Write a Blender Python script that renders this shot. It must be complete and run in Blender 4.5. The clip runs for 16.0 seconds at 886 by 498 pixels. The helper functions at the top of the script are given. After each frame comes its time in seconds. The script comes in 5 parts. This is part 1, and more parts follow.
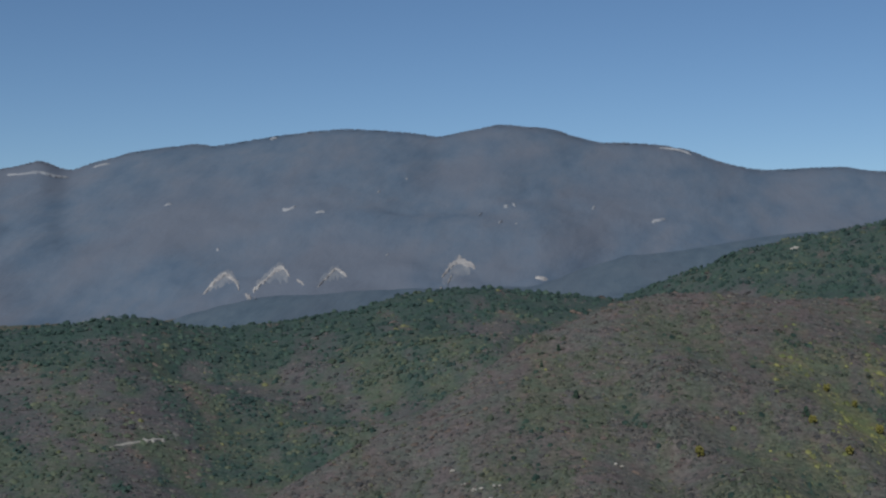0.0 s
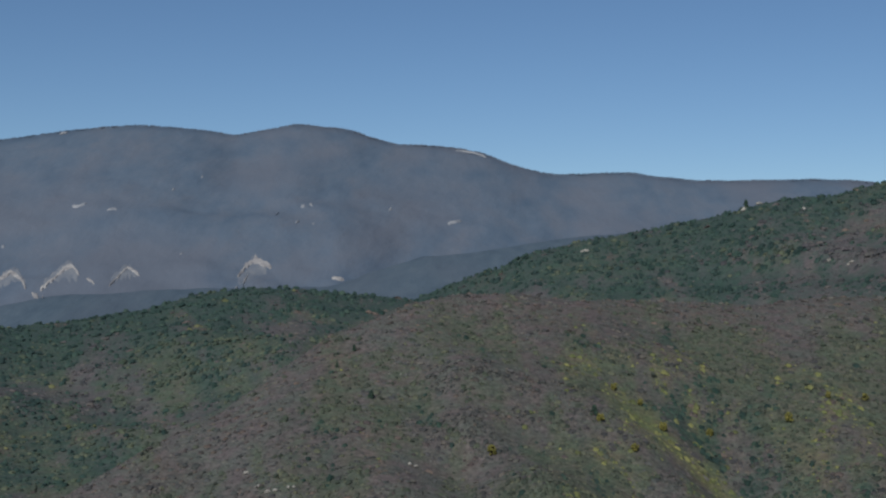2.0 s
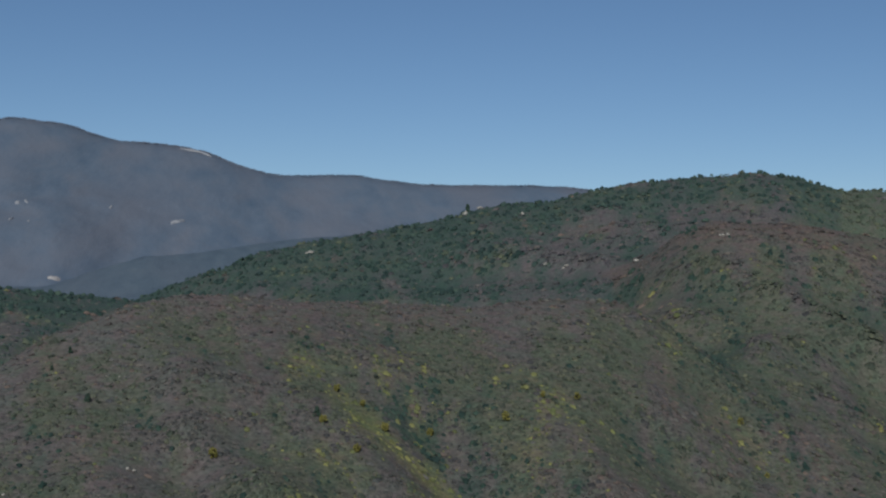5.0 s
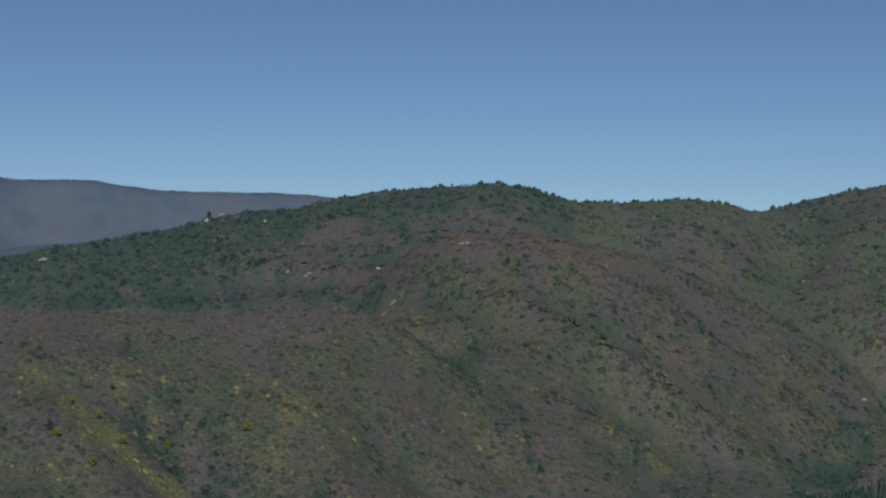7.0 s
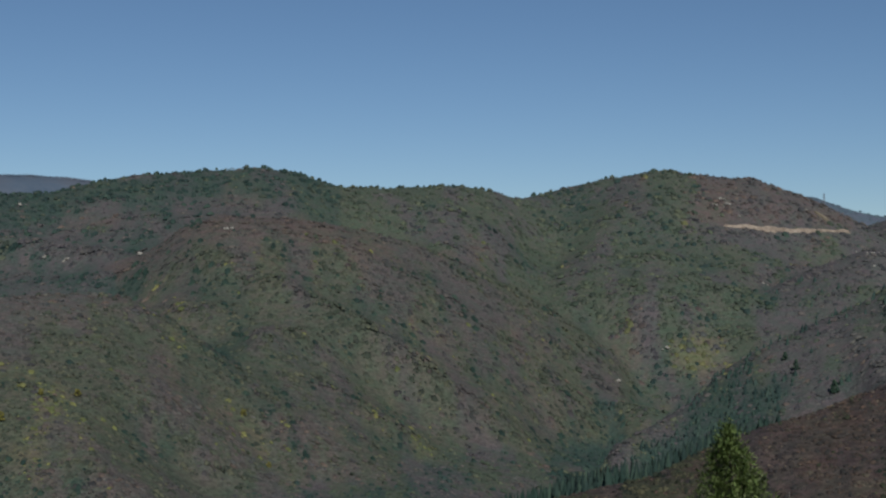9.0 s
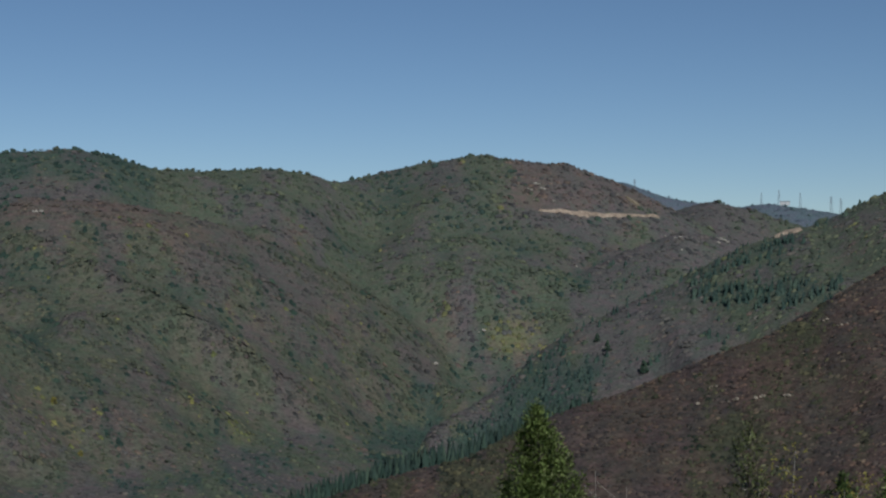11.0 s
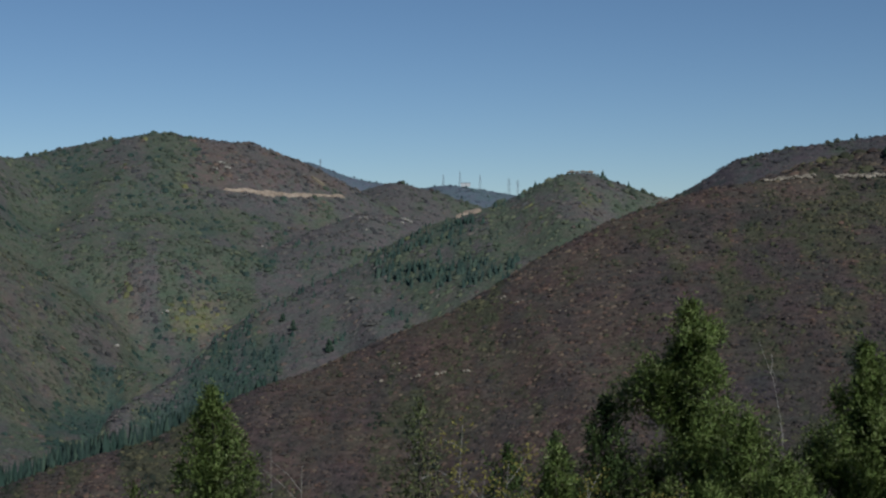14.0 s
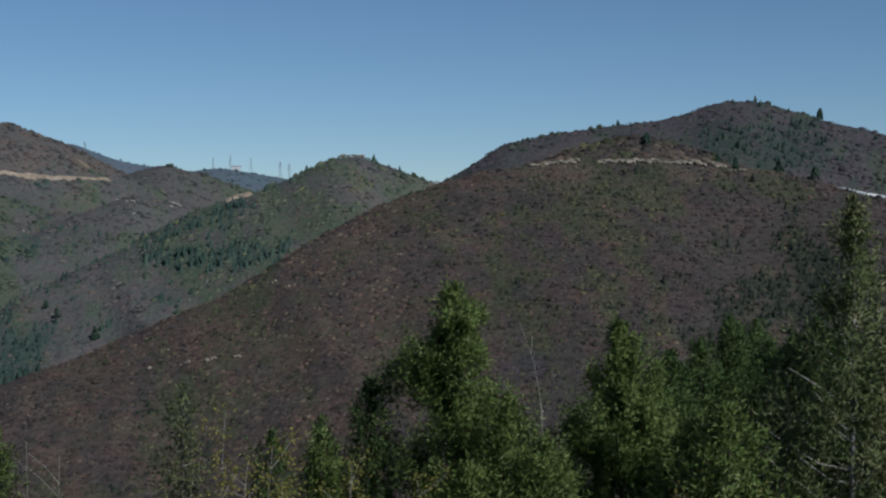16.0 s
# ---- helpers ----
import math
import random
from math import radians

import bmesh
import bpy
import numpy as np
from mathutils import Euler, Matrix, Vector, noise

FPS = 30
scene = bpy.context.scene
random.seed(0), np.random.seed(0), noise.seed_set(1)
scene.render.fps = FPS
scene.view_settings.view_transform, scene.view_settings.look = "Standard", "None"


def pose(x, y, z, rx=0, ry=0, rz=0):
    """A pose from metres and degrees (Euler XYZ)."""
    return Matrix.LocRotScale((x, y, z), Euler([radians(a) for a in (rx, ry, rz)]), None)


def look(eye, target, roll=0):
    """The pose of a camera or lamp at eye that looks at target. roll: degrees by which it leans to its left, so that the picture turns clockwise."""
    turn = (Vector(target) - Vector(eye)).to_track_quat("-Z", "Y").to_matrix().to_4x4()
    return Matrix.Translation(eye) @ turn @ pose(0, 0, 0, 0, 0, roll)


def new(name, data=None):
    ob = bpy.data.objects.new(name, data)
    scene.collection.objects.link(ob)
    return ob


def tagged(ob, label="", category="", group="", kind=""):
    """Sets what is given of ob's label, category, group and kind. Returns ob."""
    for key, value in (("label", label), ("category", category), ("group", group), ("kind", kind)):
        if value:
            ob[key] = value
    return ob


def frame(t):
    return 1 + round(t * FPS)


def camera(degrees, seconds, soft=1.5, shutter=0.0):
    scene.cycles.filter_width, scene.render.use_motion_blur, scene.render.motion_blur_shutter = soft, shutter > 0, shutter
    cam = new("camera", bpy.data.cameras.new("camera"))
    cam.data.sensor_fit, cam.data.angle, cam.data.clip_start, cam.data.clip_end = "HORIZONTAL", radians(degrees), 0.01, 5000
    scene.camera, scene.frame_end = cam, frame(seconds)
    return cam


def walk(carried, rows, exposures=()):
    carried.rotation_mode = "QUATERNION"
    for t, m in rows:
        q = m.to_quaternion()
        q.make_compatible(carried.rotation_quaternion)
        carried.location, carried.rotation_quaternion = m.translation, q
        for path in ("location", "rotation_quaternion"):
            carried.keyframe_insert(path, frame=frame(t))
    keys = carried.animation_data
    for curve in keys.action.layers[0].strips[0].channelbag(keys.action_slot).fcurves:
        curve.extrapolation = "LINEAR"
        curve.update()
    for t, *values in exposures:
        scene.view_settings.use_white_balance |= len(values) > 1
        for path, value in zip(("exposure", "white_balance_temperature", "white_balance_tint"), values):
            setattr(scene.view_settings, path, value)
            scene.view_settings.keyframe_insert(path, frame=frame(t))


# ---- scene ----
# The eye swings on an arc as the viewer turns; seconds, heading, tilt and lean in degrees.
EYE_Z, ARM = 1.7, 0.75
TURNS = [
    (0, -10.79, 1.69, -0.40), (0.5, -8.01, 1.70, -0.21), (1, -6.19, 1.96, -0.13), (1.5, -3.75, 1.91, -0.24),
    (2, -2.41, 1.67, -0.09), (2.5, -1.02, 1.95, 0.08), (3, 0.22, 2.12, 0.02), (3.2, 0.77, 2.04, 0.05),
    (5.3, 10.85, 1.78, 0.37), (5.5, 12.17, 1.92, 0.45), (6, 14.47, 2.11, 0.32), (6.5, 16.53, 2.13, 0.16),
    (7, 19.52, 2.11, 0.11), (7.5, 23.42, 1.86, 0.32), (8, 26.02, 1.53, 0.45), (8.5, 28.00, 1.72, 0.86),
    (8.7, 28.44, 1.62, 0.45), (10.8, 35.73, 1.07, -0.11), (11, 36.67, 0.83, -0.16), (11.5, 38.85, 0.39, -0.24),
    (12, 41.00, 0.37, -0.33), (12.5, 43.82, 0.28, -0.33), (13, 46.63, 0.16, -0.18), (13.5, 48.25, -0.06, -0.22),
    (14, 49.59, -0.05, -0.20), (14.5, 52.44, -0.14, -0.18), (15, 55.08, -0.25, -0.43), (15.5, 57.11, -0.51, -0.24),
    (16, 58.99, -0.77, -0.38),
]


def heading(az, el=0.0):
    a, e = radians(az), radians(el)
    return Vector((math.sin(a) * math.cos(e), math.cos(a) * math.cos(e), math.sin(e)))


def stand(az, el, lean):
    eye = heading(az) * ARM + Vector((0, 0, EYE_Z))
    return look(eye, eye + heading(az, el) * 100, lean)


cam = camera(35.44, 16.0, soft=2.3)
walk(cam, [(t, stand(az, el, lean)) for t, az, el, lean in TURNS], [(0, 0.16, 5720, 6), (3, 0.12, 5740, 6), (6, 0.02, 5780, 6), (8, 0.0, 5860, 6), (13, 0.02, 5800, 6), (15.3, 0.08, 5620, 4), (16, 0.1, 5600, 4)])

# ---- light ----
SUN_AZ, SUN_EL = 198.0, 39.0
world = bpy.data.worlds.new("world")
scene.world = world
world.use_nodes = True
wn = world.node_tree
sky = wn.nodes.new("ShaderNodeTexSky")
sky.sky_type, sky.sun_disc = "NISHITA", False
sky.sun_elevation, sky.sun_rotation = radians(SUN_EL), radians(SUN_AZ)
sky.altitude, sky.air_density, sky.dust_density, sky.ozone_density = 1100, 0.88, 0.04, 2.5
wn.links.new(sky.outputs[0], wn.nodes["Background"].inputs[0])
wn.nodes["Background"].inputs[1].default_value = 0.0558
sun = new("sun", bpy.data.lights.new("sun", "SUN"))
sun.data.energy, sun.data.angle, sun.data.color = 3.9, radians(0.5), (1.0, 0.94, 0.85)
sun.matrix_world = look(heading(SUN_AZ, SUN_EL) * 100, (0, 0, 0))

# ---- materials ----


def srgb(r, g, b):
    return tuple((c / 255 / 12.92) if c <= 10 else ((c / 255 + 0.055) / 1.055) ** 2.4 for c in (r, g, b)) + (1,)


def material(name, colours, scale=1.0, detail=6.0, rough=0.9, bump=0.4, bump_scale=None, island=0.0, second=None, leafy=0.0, stretch=None):
    """Colours spread by noise of that scale (per metre); a second, wider noise; islands or objects vary in value."""
    m = bpy.data.materials.new(name)
    m.use_nodes = True
    nt = m.node_tree
    n, ln = nt.nodes, nt.links
    bsdf = n["Principled BSDF"]
    bsdf.inputs["Roughness"].default_value = rough
    bsdf.inputs["Specular IOR Level"].default_value = 0.15
    co = n.new("ShaderNodeNewGeometry")
    place = co.outputs["Position"]
    if stretch:
        drawn = n.new("ShaderNodeVectorMath")
        drawn.operation = "MULTIPLY"
        drawn.inputs[1].default_value = stretch
        ln.new(place, drawn.inputs[0])
        place = drawn.outputs[0]
    tex = n.new("ShaderNodeTexNoise")
    tex.inputs["Scale"].default_value, tex.inputs["Detail"].default_value = scale, detail
    tex.inputs["Roughness"].default_value = 0.65
    ln.new(place, tex.inputs["Vector"])
    ramp = n.new("ShaderNodeValToRGB")
    while len(ramp.color_ramp.elements) < len(colours):
        ramp.color_ramp.elements.new(0.5)
    for i, c in enumerate(colours):
        e = ramp.color_ramp.elements[i]
        e.position, e.color = 0.3 + 0.4 * i / max(1, len(colours) - 1), (*c, 1)
    fac = tex.outputs["Fac"]
    if island:
        pick = co.outputs["Random Per Island"]
        mixf = n.new("ShaderNodeMix")
        mixf.inputs[0].default_value = island
        mapr = n.new("ShaderNodeMapRange")
        mapr.inputs[3].default_value, mapr.inputs[4].default_value = 0.25, 0.75
        ln.new(pick, mapr.inputs[0])
        ln.new(fac, mixf.inputs[2])
        ln.new(mapr.outputs[0], mixf.inputs[3])
        fac = mixf.outputs[0]
    ln.new(fac, ramp.inputs[0])
    out = ramp.outputs[0]
    if second:
        wide = n.new("ShaderNodeTexNoise")
        wide.inputs["Scale"].default_value, wide.inputs["Detail"].default_value = second[0], 5
        ln.new(place, wide.inputs["Vector"])
        r2 = n.new("ShaderNodeValToRGB")
        r2.color_ramp.elements[0].position, r2.color_ramp.elements[1].position = 0.42, 0.6
        ln.new(wide.outputs["Fac"], r2.inputs[0])
        mx = n.new("ShaderNodeMix")
        mx.data_type = "RGBA"
        amount = n.new("ShaderNodeMath")
        amount.operation = "MULTIPLY"
        amount.inputs[1].default_value = second[2]
        ln.new(r2.outputs[0], amount.inputs[0])
        ln.new(amount.outputs[0], mx.inputs[0])
        ln.new(out, mx.inputs[6])
        mx.inputs[7].default_value = (*second[1], 1)
        out = mx.outputs[2]
    ln.new(out, bsdf.inputs["Base Color"])
    if leafy:
        thin = n.new("ShaderNodeBsdfTranslucent")
        ln.new(out, thin.inputs["Color"])
        both = n.new("ShaderNodeMixShader")
        both.inputs[0].default_value = leafy
        ln.new(bsdf.outputs[0], both.inputs[1])
        ln.new(thin.outputs[0], both.inputs[2])
        ln.new(both.outputs[0], n["Material Output"].inputs["Surface"])
    if bump:
        b = n.new("ShaderNodeBump")
        b.inputs["Strength"].default_value = bump
        b.inputs["Distance"].default_value = 0.3 / (bump_scale or scale)
        bt = n.new("ShaderNodeTexNoise")
        bt.inputs["Scale"].default_value, bt.inputs["Detail"].default_value = bump_scale or scale, 8
        ln.new(place, bt.inputs["Vector"])
        ln.new(bt.outputs["Fac"], b.inputs["Height"])
        ln.new(b.outputs[0], bsdf.inputs["Normal"])
    return m


# Aerial haze is put into these three colours, hence their blue-grey.
M_FAR = material("hazed_woodland", [(0.064, 0.088, 0.122), (0.083, 0.104, 0.135), (0.102, 0.114, 0.138)], 0.011, 12, bump=0.5, bump_scale=0.02, second=(0.0028, (0.099, 0.105, 0.126), 0.75), stretch=(1, 0.2, 1.2))
M_FOREHILL = material("hazed_evergreen_wood", [(0.052, 0.071, 0.092), (0.066, 0.087, 0.108), (0.080, 0.100, 0.118)], 0.03, 10, bump=0.7, bump_scale=0.05, second=(0.006, (0.072, 0.086, 0.106), 0.6), stretch=(1, 0.25, 1.2))
M_SPOIL = material("hazed_quarry_spoil", [(0.100, 0.112, 0.136), (0.132, 0.138, 0.154), (0.180, 0.178, 0.182)], 0.03, 9, bump=0.4, bump_scale=0.05, stretch=(1, 0.25, 1))
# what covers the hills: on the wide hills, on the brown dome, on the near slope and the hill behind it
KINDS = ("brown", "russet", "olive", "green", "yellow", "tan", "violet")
# Haze is painted in: all rows but the near slope's are bluer and paler.
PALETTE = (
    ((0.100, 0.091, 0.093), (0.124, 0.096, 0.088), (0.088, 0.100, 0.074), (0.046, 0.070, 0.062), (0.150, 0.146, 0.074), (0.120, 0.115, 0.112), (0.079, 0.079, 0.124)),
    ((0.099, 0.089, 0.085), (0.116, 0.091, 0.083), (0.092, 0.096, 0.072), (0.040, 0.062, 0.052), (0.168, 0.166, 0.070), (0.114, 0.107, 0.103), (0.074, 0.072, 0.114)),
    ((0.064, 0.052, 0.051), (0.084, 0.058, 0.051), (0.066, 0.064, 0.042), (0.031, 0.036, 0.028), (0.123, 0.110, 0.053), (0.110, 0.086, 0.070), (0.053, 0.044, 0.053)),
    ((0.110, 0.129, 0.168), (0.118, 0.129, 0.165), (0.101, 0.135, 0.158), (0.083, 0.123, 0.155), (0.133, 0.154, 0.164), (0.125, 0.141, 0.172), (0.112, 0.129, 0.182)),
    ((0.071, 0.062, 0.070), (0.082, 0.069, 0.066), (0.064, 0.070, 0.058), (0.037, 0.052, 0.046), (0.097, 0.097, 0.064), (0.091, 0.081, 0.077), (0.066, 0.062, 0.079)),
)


def scrub(name, mid, uneven=0.5):
    """Plants of one kind: their darker ones greener, their lighter ones drier, in patches too."""
    steps = ((1 - uneven, (0.92, 1.02, 1.04)), (1.0, (1, 1, 1)), (1 + 1.2 * uneven, (1.1, 1.03, 0.86)))
    return material(name, [tuple(1.2 * c * k * h for c, h in zip(mid, hue)) for k, hue in steps], 0.9, 5, island=0.72, bump=0, leafy=0.4,
                    second=(0.045, tuple(1.2 * c * h for c, h in zip(mid, (0.84, 0.98, 0.86))), 0.6))


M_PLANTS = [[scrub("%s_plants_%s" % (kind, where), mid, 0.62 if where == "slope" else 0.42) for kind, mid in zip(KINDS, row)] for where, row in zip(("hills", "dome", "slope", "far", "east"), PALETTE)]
M_GREEN = scrub("lone_evergreen", (0.04, 0.06, 0.045))


def cover_material():
    """The carpet of grass, twigs and leaf litter: the colour of what grows there, painted haze included, broken up by
    grain at several sizes.
    """
    m = bpy.data.materials.new("scrub_carpet")
    m.use_nodes = True
    n, ln = m.node_tree.nodes, m.node_tree.links
    bsdf = n["Principled BSDF"]
    bsdf.inputs["Roughness"].default_value, bsdf.inputs["Specular IOR Level"].default_value = 0.95, 0.1
    geo, col = n.new("ShaderNodeNewGeometry"), n.new("ShaderNodeAttribute")
    col.attribute_name = "cover"
    fine = n.new("ShaderNodeTexNoise")
    fine.inputs["Scale"].default_value, fine.inputs["Detail"].default_value, fine.inputs["Roughness"].default_value = 0.45, 9, 0.72
    ramp = n.new("ShaderNodeValToRGB")
    for e, (at, c) in zip(ramp.color_ramp.elements, ((0.36, (0.45, 0.45, 0.47, 1)), (0.64, (1.0, 1.0, 1.0, 1)))):
        e.position, e.color = at, c
    mid = ramp.color_ramp.elements.new(0.5)
    mid.color = (0.72, 0.74, 0.72, 1)
    ln.new(geo.outputs["Position"], fine.inputs["Vector"])
    ln.new(fine.outputs["Fac"], ramp.inputs[0])
    gain = n.new("ShaderNodeMix")
    gain.data_type, gain.blend_type = "RGBA", "MULTIPLY"
    gain.inputs[0].default_value = 1.0
    ln.new(col.outputs["Color"], gain.inputs[6])
    ln.new(ramp.outputs[0], gain.inputs[7])
    wide = n.new("ShaderNodeTexNoise")
    wide.inputs["Scale"].default_value, wide.inputs["Detail"].default_value = 0.11, 6
    ln.new(geo.outputs["Position"], wide.inputs["Vector"])
    hue = n.new("ShaderNodeValToRGB")
    for e, (at, c) in zip(hue.color_ramp.elements, ((0.38, (1.0, 1.1, 1.0, 1)), (0.62, (1.2, 1.07, 1.08, 1)))):
        e.position, e.color = at, c
    ln.new(wide.outputs["Fac"], hue.inputs[0])
    both = n.new("ShaderNodeMix")
    both.data_type, both.blend_type = "RGBA", "MULTIPLY"
    both.inputs[0].default_value = 1.0
    ln.new(gain.outputs[2], both.inputs[6])
    ln.new(hue.outputs[0], both.inputs[7])
    ln.new(both.outputs[2], bsdf.inputs["Base Color"])
    bump = n.new("ShaderNodeBump")
    bump.inputs["Strength"].default_value, bump.inputs["Distance"].default_value = 0.6, 0.8
    ln.new(fine.outputs["Fac"], bump.inputs["Height"])
    ln.new(bump.outputs[0], bsdf.inputs["Normal"])
    return m


M_COVER = cover_material()
M_ROCK = material("pale_rock", [(0.150, 0.135, 0.115), (0.250, 0.227, 0.194), (0.388, 0.362, 0.319)], 0.6, 8, rough=0.95, bump=0.8, bump_scale=2.0)
M_LEDGE = material("tan_ledge_rock", [(0.1, 0.085, 0.066), (0.2, 0.17, 0.132), (0.3, 0.26, 0.21)], 0.6, 8, rough=0.95, bump=0.8, bump_scale=2.0)
M_FARROCK = material("bare_quarry_rock", [(0.15, 0.14, 0.14), (0.24, 0.22, 0.21), (0.36, 0.33, 0.3)], 0.03, 8, rough=0.95, bump=0.5, bump_scale=0.05)
# the rock above, dimmed and blued by haze put into its colour
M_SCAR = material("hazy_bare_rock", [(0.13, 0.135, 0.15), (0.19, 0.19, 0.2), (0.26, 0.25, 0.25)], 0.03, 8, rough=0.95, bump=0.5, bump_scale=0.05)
M_SOIL = material("tan_cut_earth", [(0.12, 0.09, 0.065), (0.24, 0.185, 0.14), (0.36, 0.29, 0.225)], 0.25, 10, rough=0.95, bump=0.8, bump_scale=0.5)
M_DRYEARTH = material("dry_bank_earth", [(0.1, 0.085, 0.058), (0.16, 0.13, 0.09), (0.22, 0.18, 0.125)], 0.15, 8, rough=0.95, bump=0.8, bump_scale=0.5)
M_CONCRETE = material("pale_concrete", [(0.34, 0.34, 0.35), (0.45, 0.45, 0.45), (0.55, 0.55, 0.53)], 0.5, 6, bump=0.3)
M_STEEL = material("weathered_steel", [(0.12, 0.13, 0.15), (0.17, 0.18, 0.2)], 0.5, 3, rough=0.6, bump=0)
M_ROOF = material("grey_roof", [(0.16, 0.16, 0.17), (0.22, 0.22, 0.23)], 0.6, 4, bump=0.3)
M_NEEDLE = material("arborvitae_sprays", [(0.070, 0.106, 0.028), (0.128, 0.180, 0.046), (0.20, 0.258, 0.075), (0.34, 0.37, 0.17)], 1.6, 3, rough=0.6, island=0.55, bump=0, leafy=0.45)
# darker copy of the sprays above, with shade put into its colour
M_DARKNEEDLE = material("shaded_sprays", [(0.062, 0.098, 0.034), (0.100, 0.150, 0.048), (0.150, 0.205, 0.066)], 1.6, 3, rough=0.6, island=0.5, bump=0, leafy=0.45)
M_DRYNEEDLE = material("dry_tinged_sprays", [(0.077, 0.104, 0.038), (0.126, 0.154, 0.056), (0.189, 0.207, 0.090), (0.378, 0.343, 0.198)], 1.6, 3, rough=0.6, island=0.55, bump=0, leafy=0.42)
M_GOLD = material("golden_leaves", [(0.13, 0.12, 0.035), (0.2, 0.18, 0.045), (0.28, 0.24, 0.07)], 3, 3, rough=0.7, island=0.6, bump=0, leafy=0.4)
M_BARK = material("dark_bark", [(0.03, 0.025, 0.02), (0.06, 0.05, 0.042), (0.1, 0.085, 0.07)], 9, 6, bump=0.7, bump_scale=25)
M_PALEBARK = material("pale_bark", [(0.16, 0.14, 0.12), (0.27, 0.245, 0.22), (0.36, 0.34, 0.31)], 9, 6, bump=0.4, bump_scale=25)

# ---- the lie of the land ----
RNG = np.random.RandomState(7)
LATTICE = RNG.rand(6, 257, 257)


def vnoise(x, y, k=0):
    """Smooth noise from 0 to 1, with one lattice cell a unit."""
    x, y = np.asarray(x, float), np.asarray(y, float)
    xi, yi = np.floor(x).astype(int), np.floor(y).astype(int)
    u, v = x - xi, y - yi
    u, v = u * u * (3 - 2 * u), v * v * (3 - 2 * v)
    g = LATTICE[k]
    x0, x1, y0, y1 = xi % 256, (xi + 1) % 256, yi % 256, (yi + 1) % 256
    return (g[x0, y0] * (1 - u) + g[x1, y0] * u) * (1 - v) + (g[x0, y1] * (1 - u) + g[x1, y1] * u) * v


def fbm(x, y, k=0, octaves=4):
    s = np.zeros(np.shape(x))
    a, t = 1.0, 0.0
    for o in range(octaves):
        s = s + a * vnoise(np.asarray(x) * 2**o + 17.3 * o, np.asarray(y) * 2**o + 5.1 * o, (k + o) % 6)
        t += a
        a *= 0.5
    return s / t


